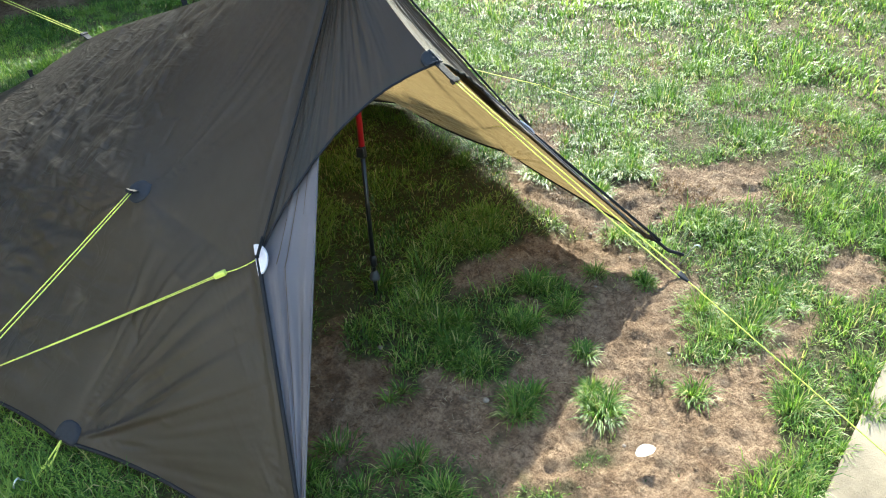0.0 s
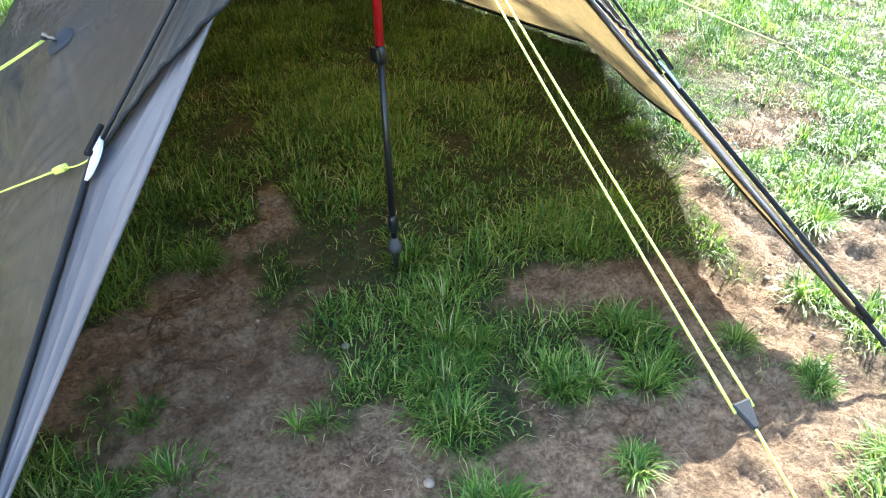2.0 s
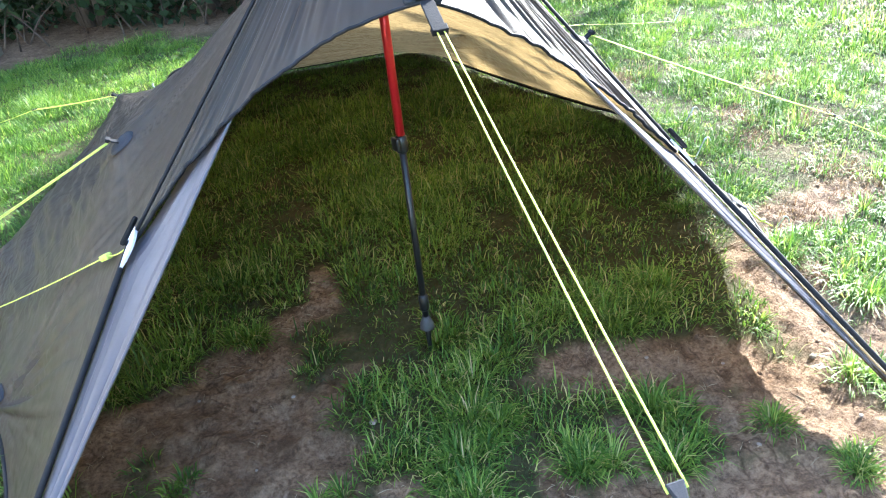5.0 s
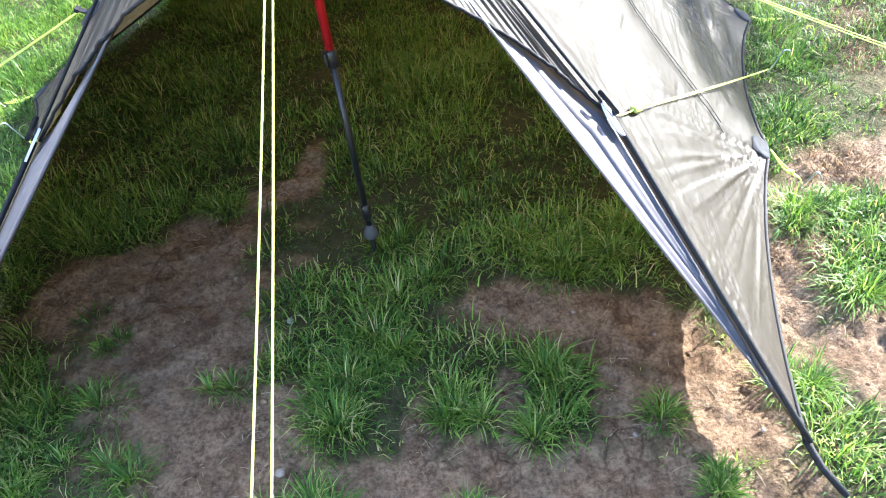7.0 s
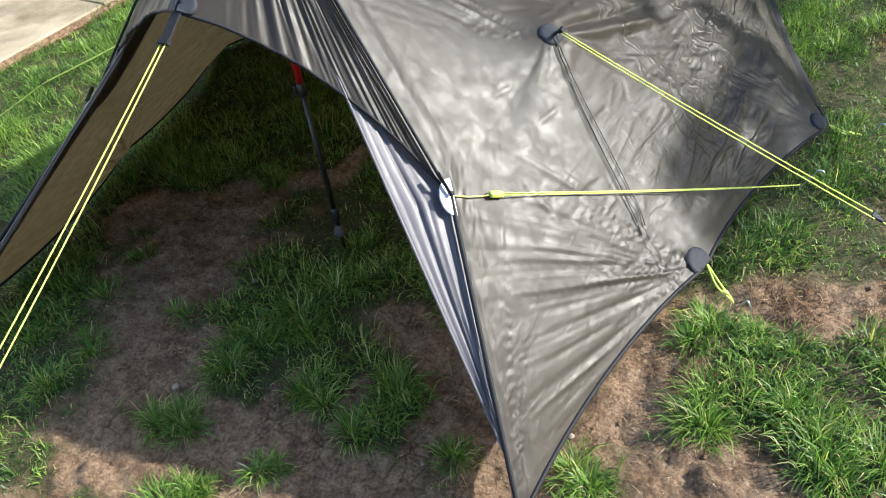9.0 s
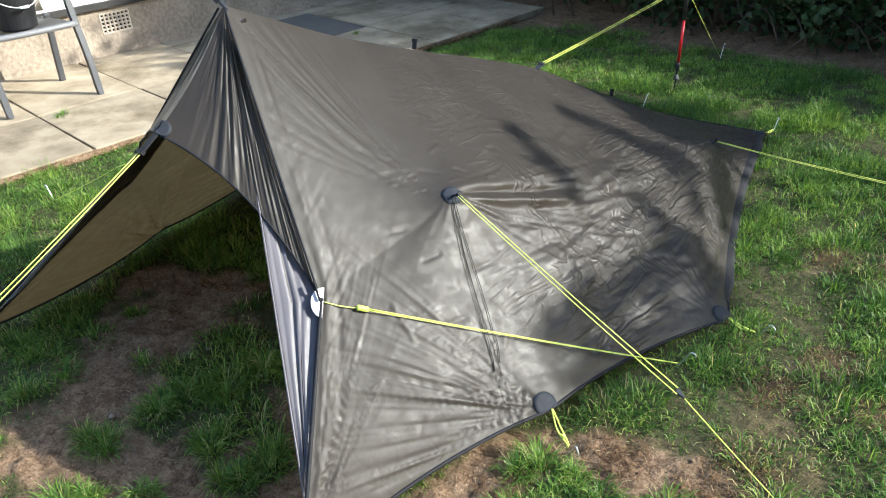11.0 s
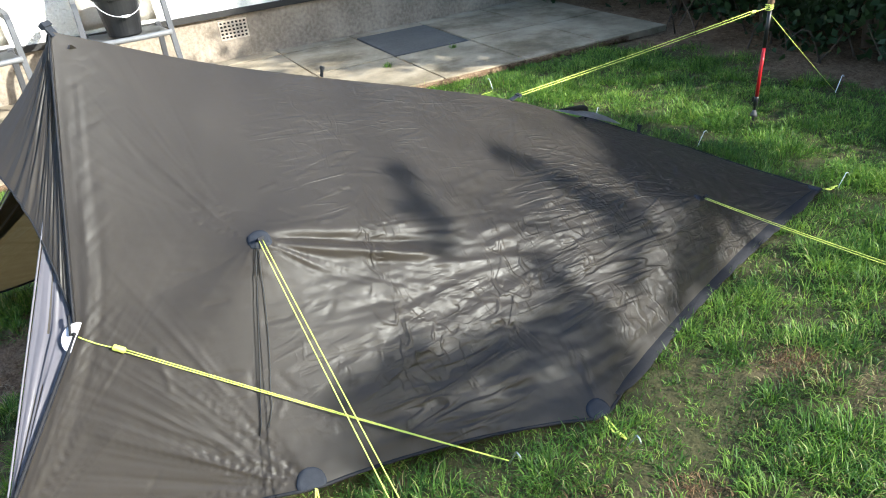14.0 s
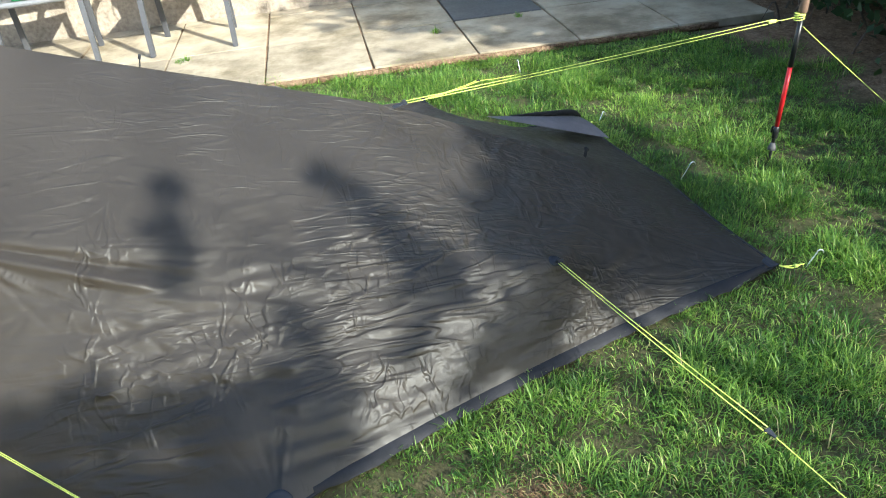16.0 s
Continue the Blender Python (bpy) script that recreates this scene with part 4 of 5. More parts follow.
def slab(parent, x0, x1, y0, y1, top, mat, seed):
    r = random.Random(seed)
    bm = block((x1 - x0 - 0.012, y1 - y0 - 0.012, 0.05), Matrix.Translation(((x0 + x1) / 2, (y0 + y1) / 2, top - 0.025 + r.uniform(-0.003, 0.003))) @ pose(0, 0, 0, r.uniform(-0.3, 0.3), r.uniform(-0.3, 0.3), r.uniform(-0.4, 0.4)), 0.006)
    ob = mesh_ob("slab", bm, mat)
    ob.parent = parent
    return ob


def house_frame():
    return pose(-3.55, 1.2, 0, 0, 0, -math.degrees(math.atan(0.11)))


HM = house_frame()
patio.matrix_world = HM
for j in range(-9, 5):
    y0 = 0.07 + 0.61 * j
    if y0 > 2.6:
        continue
    edges = [-0.03, 0.16, 0.91, 1.66]
    for n in range(3):
        dark = j == 2 and n == 1
        slab(patio, edges[n], edges[n + 1], y0, y0 + 0.61, 0.042, M_DARKSLAB if dark else M_SLAB, j * 7 + n)
bed = block((1.75, 10.5, 0.03), Matrix.Translation((0.80, -2.5, 0.017)))
ob = part("bedding", bed, M_GROUND, patio)
path = tagged(new("path"), "pale concrete path at the edge of the lawn", kind="structure")
slab(path, 0.0, 0.85, -2.1, -1.275, 0.012, M_SLAB, 3), slab(path, 0.85, 1.60, -2.1, -1.30, 0.012, M_SLAB, 4), slab(path, 1.6, 2.35, -2.1, -1.35, 0.012, M_SLAB, 5)


def house_piece(name, label, size, centre, mat, bevel=0.004):
    ob = mesh_ob(name, block(size, Matrix.Translation(centre), bevel), mat)
    ob.matrix_world = HM
    return tagged(ob, label, kind="structure")


WALL_Y0, WALL_Y1 = -7.0, 3.4
mid, span = (WALL_Y0 + WALL_Y1) / 2, WALL_Y1 - WALL_Y0
# plinth with the opening for the air brick
VY, VZ = 0.40, 0.255
for y0, y1, z0, z1 in ((WALL_Y0, VY - 0.11, -0.2, 0.36), (VY + 0.11, WALL_Y1, -0.2, 0.36), (VY - 0.11, VY + 0.11, -0.2, VZ - 0.072), (VY - 0.11, VY + 0.11, VZ + 0.072, 0.36)):
    house_piece("plinth", "stained concrete plinth of the house", (0.3, y1 - y0, z1 - z0), (-0.15, (y0 + y1) / 2, (z0 + z1) / 2), M_PLINTH, 0.0)
house_piece("wall_west", "white roughcast house wall", (0.3, span, 2.5), (-0.135, mid, 0.40 + 1.25), M_WALL)
house_piece("drip_band", "black bitumen drip band under the roughcast", (0.33, span, 0.045), (-0.130, mid, 0.382), M_BAND)
vent = thing("air_brick", "buff terracotta air brick with rows of square holes", "air brick")
vent.matrix_world = HM
# near-black block behind the bars: the holes' shade put in as colour
part("backing", block((0.02, 0.215, 0.14), Matrix.Translation((-0.03, VY, VZ))), M_VENT_SHADE, vent, "near-black backing that paints the shade in the grille's holes", False)
for k in range(8):
    part("bar", block((0.018, 0.010, 0.140), Matrix.Translation((-0.006, VY - 0.1025 + k * 0.0293, VZ)), 0.001), M_VENT, vent, "", False)
for k in range(6):
    part("bar", block((0.016, 0.213, 0.010), Matrix.Translation((-0.007, VY, VZ - 0.065 + k * 0.026)), 0.001), M_VENT, vent, "", False)


# ---- chairs and bucket ----
def garden_chair(m, label):
    ch = thing("garden_chair", label, "chair", "chairs on the terrace")
    ch.matrix_world = m
    W = 0.26
    for s in (1, -1):
        leg = [Vector((0.0, W * s, 0.0)), Vector((-0.03, W * s, 0.2)), Vector((-0.075, W * s * 0.98, 0.42)), Vector((-0.115, W * s * 0.97, 0.60)), Vector((-0.15, W * s * 0.97, 0.635)), Vector((-0.22, W * s * 0.97, 0.645)), Vector((-0.46, W * s * 0.92, 0.65))]
        bm = bmesh.new()
        pts = bez(leg, 26)
        rows = []
        for k, p in enumerate(pts):
            d = Vector(pts[min(k + 1, 26)] - pts[max(k - 1, 0)]).normalized()
            nrm = Vector((0, 1, 0)).cross(d).normalized()
            hw, ht = 0.016, 0.019
            rows.append([bm.verts.new(Vector(p) + Vector((0, 1, 0)) * a * hw + nrm * b * ht) for a, b in ((1, 1), (-1, 1), (-1, -1), (1, -1))])
        for a, b in zip(rows, rows[1:]):
            for j in range(4):
                bm.faces.new((a[j], a[(j + 1) % 4], b[(j + 1) % 4], b[j]))
        bm.faces.new(rows[0]), bm.faces.new(rows[-1][::-1])
        bmesh.ops.bevel(bm, geom=[e for e in bm.edges if abs((e.verts[0].co - e.verts[1].co).normalized().y) < 0.3], offset=0.004, segments=1, affect="EDGES")
        part("front_leg", bm, M_CHAIR, ch, "grey front leg that bends over into the armrest", False)
        part("back_leg", block((0.030, 0.036, 0.44), Matrix.Translation((-0.46, W * 0.88 * s, 0.21)) @ pose(0, 0, 0, 0, 8, 0), 0.006), M_CHAIR, ch, "", False)
    seat = bmesh.new()
    rows = []
    for a in range(9):
        u = a / 8
        row = []
        for b in range(9):
            v = b / 8 * 2 - 1
            row.append(seat.verts.new((-0.04 - 0.45 * u + 0.02 * (1 - v * v), 0.25 * v * (1 - 0.1 * u), 0.425 - 0.02 * u - 0.012 * (1 - v * v) * math.sin(u * 3.0))))
        rows.append(row)
    for a in range(8):
        for b in range(8):
            seat.faces.new((rows[a][b], rows[a][b + 1], rows[a + 1][b + 1], rows[a + 1][b]))
    bmesh.ops.solidify(seat, geom=seat.faces[:], thickness=0.03)
    tube(seat, [(-0.035 + 0.02 * (1 - v * v), 0.25 * v, 0.420) for v in np.linspace(-1, 1, 11)], 0.017, 8)
    part("seat", seat, M_SEAT, ch, "moulded pale grey seat")
    back = bmesh.new()
    rows = []
    for a in range(9):
        u = a / 8
        rows.append([back.verts.new((-0.47 - 0.13 * u - 0.03 * (1 - (b / 4 - 1) ** 2), (0.235 - 0.02 * u) * (b / 4 - 1), 0.44 + 0.46 * u - (0.04 * (b / 4 - 1) ** 2 if a == 8 else 0))) for b in range(9)])
    for a in range(8):
        for b in range(8):
            back.faces.new((rows[a][b], rows[a][b + 1], rows[a + 1][b + 1], rows[a + 1][b]))
    bmesh.ops.solidify(back, geom=back.faces[:], thickness=0.02)
    part("backrest", back, M_BACKREST, ch, "pale weathered backrest")
    return ch


# the seat's resin is a paler grey than the legs and arms
M_SEAT = simple("seat_resin", (0.10, 0.103, 0.11), (0.17, 0.17, 0.178), 14, 0.5, bump=0.1)
M_BACKREST = simple("pale_resin", (0.50, 0.46, 0.40), (0.66, 0.62, 0.56), 10, 0.55, bump=0.1)
garden_chair(pose(-2.775, 0.72, 0.042, 0, 0, -6), "grey resin garden armchair on the terrace with a bucket on it")
garden_chair(pose(-2.84, -0.13, 0.042, 0, 0, 0), "grey resin garden armchair on the terrace beside the house")
bucket = thing("bucket", "black plastic bucket with a white handle on a chair", "bucket", at=(-3.0, 0.74, 0.46))
def turned(profile, seg=32):
    """A hollow form turned about z from its (radius, height) profile, closed at both ends."""
    bm = bmesh.new()
    rings = [[bm.verts.new((r * math.cos(2 * math.pi * k / seg), r * math.sin(2 * math.pi * k / seg), z)) for k in range(seg)] for r, z in profile]
    for a, b in zip(rings, rings[1:]):
        for k in range(seg):
            bm.faces.new((a[k], a[(k + 1) % seg], b[(k + 1) % seg], b[k]))
    bm.faces.new(rings[0][::-1]), bm.faces.new(rings[-1])
    return bm


bm = turned([(0.094, 0.0), (0.102, 0.008), (0.131, 0.225), (0.132, 0.228), (0.145, 0.230), (0.146, 0.240), (0.146, 0.256), (0.142, 0.260), (0.136, 0.258), (0.134, 0.25), (0.104, 0.02), (0.098, 0.012)])
part("body", bm, M_BUCKET, bucket, "", False)
hp = [Vector((0.02 + 0.135 * math.sin(a), -0.140 * math.cos(a), 0.235 - 0.105 * math.sin(a))) for a in np.linspace(0, math.pi, 19)]
part("handle", rod(hp, 0.0025, 6), M_HANDLE, bucket, "white wire handle hanging down")
part("handle_grip", rod(hp[8:11], 0.008, 10), M_HANDLE, bucket, "white plastic handle grip")
trowel = thing("plastic_tray", "small green plastic tray lying on a chair seat", "tray", at=(-3.03, -0.14, 0.467))
tb = block((0.17, 0.24, 0.02), Matrix.Translation((0, 0, 0.01)), 0.006)
part("base", tb, M_GREEN, trowel)


# ---- hedge ----
def raw_mesh(name, verts, quads, tris, mat, tone):
    """A large mesh from arrays of corners, four-sided and three-sided faces."""
    me = bpy.data.meshes.new(name)
    me.vertices.add(len(verts))
    me.vertices.foreach_set("co", verts.astype(np.float32).ravel())
    loops = np.concatenate([quads.ravel(), tris.ravel()]).astype(np.int32)
    me.loops.add(len(loops))
    me.loops.foreach_set("vertex_index", loops)
    starts = np.concatenate([np.arange(len(quads)) * 4, len(quads) * 4 + np.arange(len(tris)) * 3]).astype(np.int32)
    me.polygons.add(len(starts))
    me.polygons.foreach_set("loop_start", starts)
    me.update(calc_edges=True)
    me.attributes.new("tone", "FLOAT", "POINT").data.foreach_set("value", tone.astype(np.float32))
    me.materials.append(mat)
    return new(name, me)


def leaves(centres, size, rng, up=0.3):
    """Folded pointed leaves at the centres: corners, faces and tones."""
    n = len(centres)
    a = rng.normal(size=(n, 3))
    a /= np.linalg.norm(a, axis=1, keepdims=True)
    b = rng.normal(size=(n, 3)) + np.array([0, 0, up])
    b -= a * np.sum(a * b, axis=1, keepdims=True)
    b /= np.linalg.norm(b, axis=1, keepdims=True)
    c = np.cross(a, b)
    l = (size * rng.uniform(0.6, 1.3, n))[:, None]
    w = l * rng.uniform(0.28, 0.42, n)[:, None]
    base, tip = centres - a * l * 0.5, centres + a * l * 0.5 - c * l * 0.12
    left, right = centres + b * w + c * l * 0.06, centres - b * w + c * l * 0.06
    v = np.stack([base, left, tip, right], 1).reshape(-1, 3)
    k = np.arange(n) * 4
    return v, np.concatenate([np.stack([k, k + 1, k + 2], 1), np.stack([k, k + 2, k + 3], 1)])


NO_QUADS = np.zeros((0, 4), int)


def shrub(x, y, height, width, seed, count=7500, bottom=0.03):
    rng = np.random.default_rng(seed)
    sh = thing("hedge_shrub", "tall dark evergreen shrub of the lawn hedge and of the unseen added hedge", "shrub", "hedge", (x, y, 0))
    trunk = bmesh.new()
    limbs = []
    for k in range(5):
        a = 2 * math.pi * k / 5 + rng.uniform(0, 1)
        r = width * rng.uniform(0.15, 0.4)
        top = height * rng.uniform(0.55, 0.92)
        pts = [Vector((0.06 * math.cos(a), 0.06 * math.sin(a), -0.05)), Vector((r * 0.35 * math.cos(a), r * 0.35 * math.sin(a), top * 0.35)), Vector((r * 0.8 * math.cos(a + 0.3), r * 0.8 * math.sin(a + 0.3), top * 0.7)), Vector((r * math.cos(a + 0.1), r * math.sin(a + 0.1), top))]
        tube(trunk, [tuple(p) for p in bez(pts, 8)], [0.032 * (1 - 0.1 * j) + 0.004 for j in range(9)], 7)
        limbs.append(bez(pts, 12))
    part("trunk", trunk, M_BARK, sh)
    # clumps of leaves round the limbs and in the outer shell
    clumps = []
    for _ in range(150):
        h = rng.uniform(bottom, 1.0) ** 0.9 * height
        f = h / height
        rad = width * 0.5 * (0.75 + 0.5 * math.sin(f * 2.6)) * (1.0 if f < 0.75 else math.sqrt(max(0.05, (1.04 - f) / 0.29)))
        a, r = rng.uniform(0, 2 * math.pi), rad * math.sqrt(rng.uniform(0.15, 1.0))
        clumps.append((r * math.cos(a), r * math.sin(a), h))
    clumps = np.array(clumps)
    pick = rng.integers(0, len(clumps), count)
    c = clumps[pick] + rng.normal(size=(count, 3)) * np.array([0.13, 0.13, 0.10])
    c[:, 2] = np.maximum(c[:, 2], 0.04)
    v, t = leaves(c, 0.062, rng)
    # leaf tone rises with height, darkest at the foot, with random scatter
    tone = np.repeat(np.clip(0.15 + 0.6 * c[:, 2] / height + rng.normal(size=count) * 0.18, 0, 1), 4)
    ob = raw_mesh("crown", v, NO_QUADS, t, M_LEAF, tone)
    ob.parent = sh
    return sh


hr = random.Random(5)
x = -2.9
k = 0
while x < 10.5:
    tall = (2.05 if x < -0.6 else 1.7 if x < 1.5 else 0.95) + hr.uniform(-0.2, 0.2)
    shrub(x, 4.60 + hr.uniform(-0.12, 0.12) - (0.25 if x > 2.2 else 0), tall, 1.15 + hr.uniform(-0.1, 0.25), 20 + k)
    x += 0.85 + hr.uniform(-0.1, 0.15)
    k += 1
x = -3.2
while x < 10:
    shrub(x, 5.5 + hr.uniform(-0.2, 0.2), (2.0 if x < 1.5 else 1.15) + hr.uniform(-0.3, 0.3), 1.5, 60 + k, 3600, 0.06)
    x += 1.15
    k += 1


def panel_z(x, y):
    """About how high the sunny side panel stands there: ridge, knee and hem."""
    x = abs(x - 0.03) + 0.03
    ridge_x, ridge_z = np.interp(y, [0, 1.42, 2.43], [0, 0.03, 0.05]), np.interp(y, [p[1] for p in RIDGE], [p[2] for p in RIDGE])
    hem_x, knee_x = np.interp(y, [0.13, 0.85, 2.43], [0.87, 1.07, 0.72]), np.interp(y, [0.245, 1.7, 2.43], [0.51, 0.70, 0.70])
    knee_z = np.interp(y, [0.245, 0.97, 1.7, 2.43], [0.552, 0.365, 0.245, 0.02])
    return float(max(0, ridge_z + (knee_z - ridge_z) * (x - ridge_x) / (knee_x - ridge_x) if x < knee_x else knee_z * (1 - (x - knee_x) / (hem_x - knee_x))))


def shade_tree():
    """A taller broadleaf tree at the corner of the garden, whose loose boughs dapple the shelter."""
    rng = np.random.default_rng(77)
    base = Vector((6.6, 5.3, 0))
    tr = thing("garden_tree", "broadleaf garden tree with loose open boughs above the hedge", "tree", at=base)
    bm = bmesh.new()
    tube(bm, [tuple(p) for p in bez([(0, 0, -0.1), (0.05, 0.0, 1.0), (-0.1, -0.05, 2.0), (-0.2, -0.2, 2.9), (-0.3, -0.3, 3.9)], 14)], [0.14 - 0.0085 * j for j in range(15)], 10)
    # where the shade of each bough falls on the panel: x, y, spread
    cast = [(0.39, 0.72, 0.034), (0.49, 0.72, 0.042), (0.57, 0.72, 0.042), (0.62, 0.70, 0.032), (0.35, 1.12, 0.030), (0.40, 1.20, 0.038),
            (0.50, 1.25, 0.046), (0.60, 1.30, 0.050), (0.67, 1.36, 0.050), (0.72, 1.40, 0.042), (0.70, 1.29, 0.042), (0.82, 1.22, 0.034), (0.78, 1.28, 0.030), (0.71, 0.96, 0.030), (0.77, 0.98, 0.040), (0.87, 0.97, 0.050), (0.94, 0.98, 0.050)]
    cast += [(0.84, 1.46, 0.05), (0.79, 1.56, 0.06), (0.90, 1.36, 0.04), (0.77, 1.67, 0.06), (0.86, 1.58, 0.05)]
    shade = random.Random(4)
    for k in range(26):
        # the lower edge of the panel, between its two side loops
        y = 0.30 + 0.70 * (k % 13) / 12
        near = float(np.interp(y, [0.3, 1.0], [0.76, 0.81]))
        hem_x = float(np.interp(y, [0.13, 0.85, 2.43], [0.87, 1.07, 0.70]))
        if shade.random() < 0.85:
            cast.append((near + (hem_x - near) * (0.1 + 0.5 * (k // 13) + 0.3 * shade.random()), y + shade.uniform(-0.02, 0.02), shade.uniform(0.032, 0.050)))
    for y in (1.80, 1.96, 2.12, 2.28, 2.44):
        for x in (-0.46, -0.32, -0.18, -0.04, 0.10, 0.26, 0.42, 0.56, 0.66):
            cast.append((x, y - 0.16 * max(0, x - 0.2) / 0.5, 0.085))
    ends = []
    for k, (x, y, r) in enumerate(cast):
        r *= 0.78 if k < 17 else 0.9
        spot = Vector((x, y, panel_z(x, y)))
        e = spot + SUN_WAY * ((3.25 - spot.z) / SUN_WAY.z)
        ends.append((e.x, e.y, e.z, r, int((34000 if k < 22 else 48000) * r * r) + 6))
    cs, hubs = [], set()
    for x, y, z, r, n in ends:
        e = Vector((x, y, z)) - base
        hub = Vector((round(x / 0.7) * 0.7, round(y / 0.7) * 0.7, 2.95)) - base
        if tuple(hub) not in hubs:
            hubs.add(tuple(hub))
            st = Vector((-0.2, -0.2, 2.8))
            tube(bm, [tuple(p) for p in bez([st, st.lerp(hub, 0.5) + Vector((0, 0, 0.25)), hub], 8)], [0.016 - 0.0012 * j for j in range(9)], 6)
        tube(bm, [tuple(p) for p in bez([hub, hub.lerp(e, 0.5) + Vector((0, 0, 0.06)), e], 5)], 0.004, 5)
        cs.append(np.array(tuple(e)) + rng.normal(size=(n, 3)) * np.array([r, r, r * 0.7]))
    part("trunk", bm, M_BARK, tr)
    c = np.concatenate(cs)
    v, t = leaves(c, 0.055, rng)
    ob = raw_mesh("crown", v, NO_QUADS, t, M_LEAF, np.repeat(rng.uniform(0.3, 1.0, len(c)), 4))
    ob.parent = tr


shade_tree()


def far_tree(x, y, height, width, seed, low=0.22, count=60):
    """A dense unseen tree added to hold back light: trunk, limbs and clumps of leaves."""
    rng = np.random.default_rng(seed)
    tr = thing("garden_tree", "dense dark broadleaf tree, unseen, added to hold back light", "tree", at=(x, y, 0))
    bm = bmesh.new()
    tube(bm, [tuple(p) for p in bez([(0, 0, -0.1), (0.08, 0.05, height * 0.3), (-0.05, 0.0, height * 0.6), (0, 0, height * 0.88)], 12)], [0.16 - 0.011 * j for j in range(13)], 9)
    cs = []
    for k in range(count):
        a, f = rng.uniform(0, 2 * math.pi), rng.uniform(low, 1.0)
        r = width * 0.5 * math.sin(math.pi * min(0.97, 0.15 + 0.8 * f)) ** 0.6 * math.sqrt(rng.uniform(0.25, 1))
        e = Vector((r * math.cos(a), r * math.sin(a), height * f))
        st = Vector((0, 0, height * f * 0.7))
        tube(bm, [tuple(p) for p in bez([st, st.lerp(e, 0.5) + Vector((0, 0, 0.1)), e], 5)], [0.03, 0.025, 0.02, 0.015, 0.01, 0.006], 5)
        cs.append(np.array(tuple(e)) + rng.normal(size=(120, 3)) * np.array([0.30, 0.30, 0.22]))
    part("trunk", bm, M_BARK, tr)
    c = np.concatenate(cs)
    v, t = leaves(c, 0.15, rng)
    ob = raw_mesh("crown", v, NO_QUADS, t, M_LEAF, np.repeat(np.clip(rng.normal(0.5, 0.2, len(c)), 0, 1), 4))
    ob.parent = tr


# unseen trees past the hedge, added to close the place and darken reflections
for k, (x, y, hgt) in enumerate([(7.0, 8.4, 3.0), (9.4, 7.6, 3.0)]):
    far_tree(x, y, hgt, 3.0, 300 + k)
# an unseen tall tree on a bare stem, added to shade the far end of the terrace
far_tree(1.5, 5.6, 4.3, 1.5, 310, 0.60, 55)

# unseen trees and hedge on the other sides, added to darken sky and reflections
for k in range(4):
    far_tree(6.4 + 0.4 * (k % 2), -4.9 + 1.2 * k, 8.0 + 0.4 * (k % 3), 2.6, 400 + k, 0.05, 95)
for k in range(3):
    far_tree(10.6 + 0.4 * (k % 2), -1.6 + 1.5 * k, 6.4 - 1.1 * k, 2.6, 410 + k, 0.05, 75)
for k in range(5):
    far_tree(-3.4 + 1.7 * k, 7.6 + 0.4 * (k % 2), 6.6 + 0.5 * (k % 3), 2.9, 420 + k, 0.08, 80)
for k, (x, y) in enumerate([(-1.5 + 1.25 * k, -6.0 - 0.3 * (k % 2)) for k in range(8)]):
    shrub(x, y, 2.5 + hr.uniform(-0.2, 0.3), 1.75, 120 + k, 3200, 0.03)

# twigs and dead stems at the foot of the hedge
rng = np.random.default_rng(3)
tw = bmesh.new()
for _ in range(60):
    px, py = rng.uniform(-1.8, 2.2), rng.uniform(3.95, 4.5)
    a = rng.uniform(0, 6.28)
    p = [Vector((px, py, 0)), Vector((px + 0.12 * math.cos(a), py + 0.1 * math.sin(a), rng.uniform(0.06, 0.22))), Vector((px + 0.3 * math.cos(a), py + 0.22 * math.sin(a), rng.uniform(0.05, 0.35)))]
    tube(tw, [tuple(q) for q in bez(p, 6)], [0.007, 0.006, 0.006, 0.005, 0.004, 0.003, 0.002], 5)
ob = mesh_ob("twigs", tw, M_BARK, True)
tagged(ob, "bare brown twigs at the foot of the hedge", "twigs", kind="stuff")


# ---- grass ----
def lawn_edge(y):
    return -1.93 + 0.10 * (y - 1.0)


def blades(x, y, length, width, lean, rng, droop=0.5, way=None, turf=None):
    """Curved three-faced blades rooted at x, y."""
    n = len(x)
    a = rng.uniform(0, 2 * math.pi, n) if way is None else way
    dx, dy = np.cos(a), np.sin(a)
    sx, sy = -dy * width * 0.5, dx * width * 0.5
    tw = rng.uniform(-0.5, 0.5, n)
    sx, sy = sx * np.cos(tw) - sy * np.sin(tw), sx * np.sin(tw) + sy * np.cos(tw)
    z0 = lift_at(x, y, turf) - 0.004
    h1, r1 = length * 0.55 * np.cos(lean * 0.6), length * 0.55 * np.sin(lean * 0.6)
    l2 = np.minimum(lean * (1 + droop), 1.9)
    h2, r2 = h1 + length * 0.45 * np.cos(l2), r1 + length * 0.45 * np.sin(l2)
    z = np.zeros(n)
    v = np.stack([np.stack([x - sx, y - sy, z0], 1), np.stack([x + sx, y + sy, z0], 1),
                  np.stack([x + dx * r1 + sx * 0.8, y + dy * r1 + sy * 0.8, z0 + h1], 1), np.stack([x + dx * r1 - sx * 0.8, y + dy * r1 - sy * 0.8, z0 + h1], 1),
                  np.stack([x + dx * r2, y + dy * r2, np.maximum(z0 + h2, z0 + 0.004)], 1)], 1)
    return v.reshape(-1, 3)


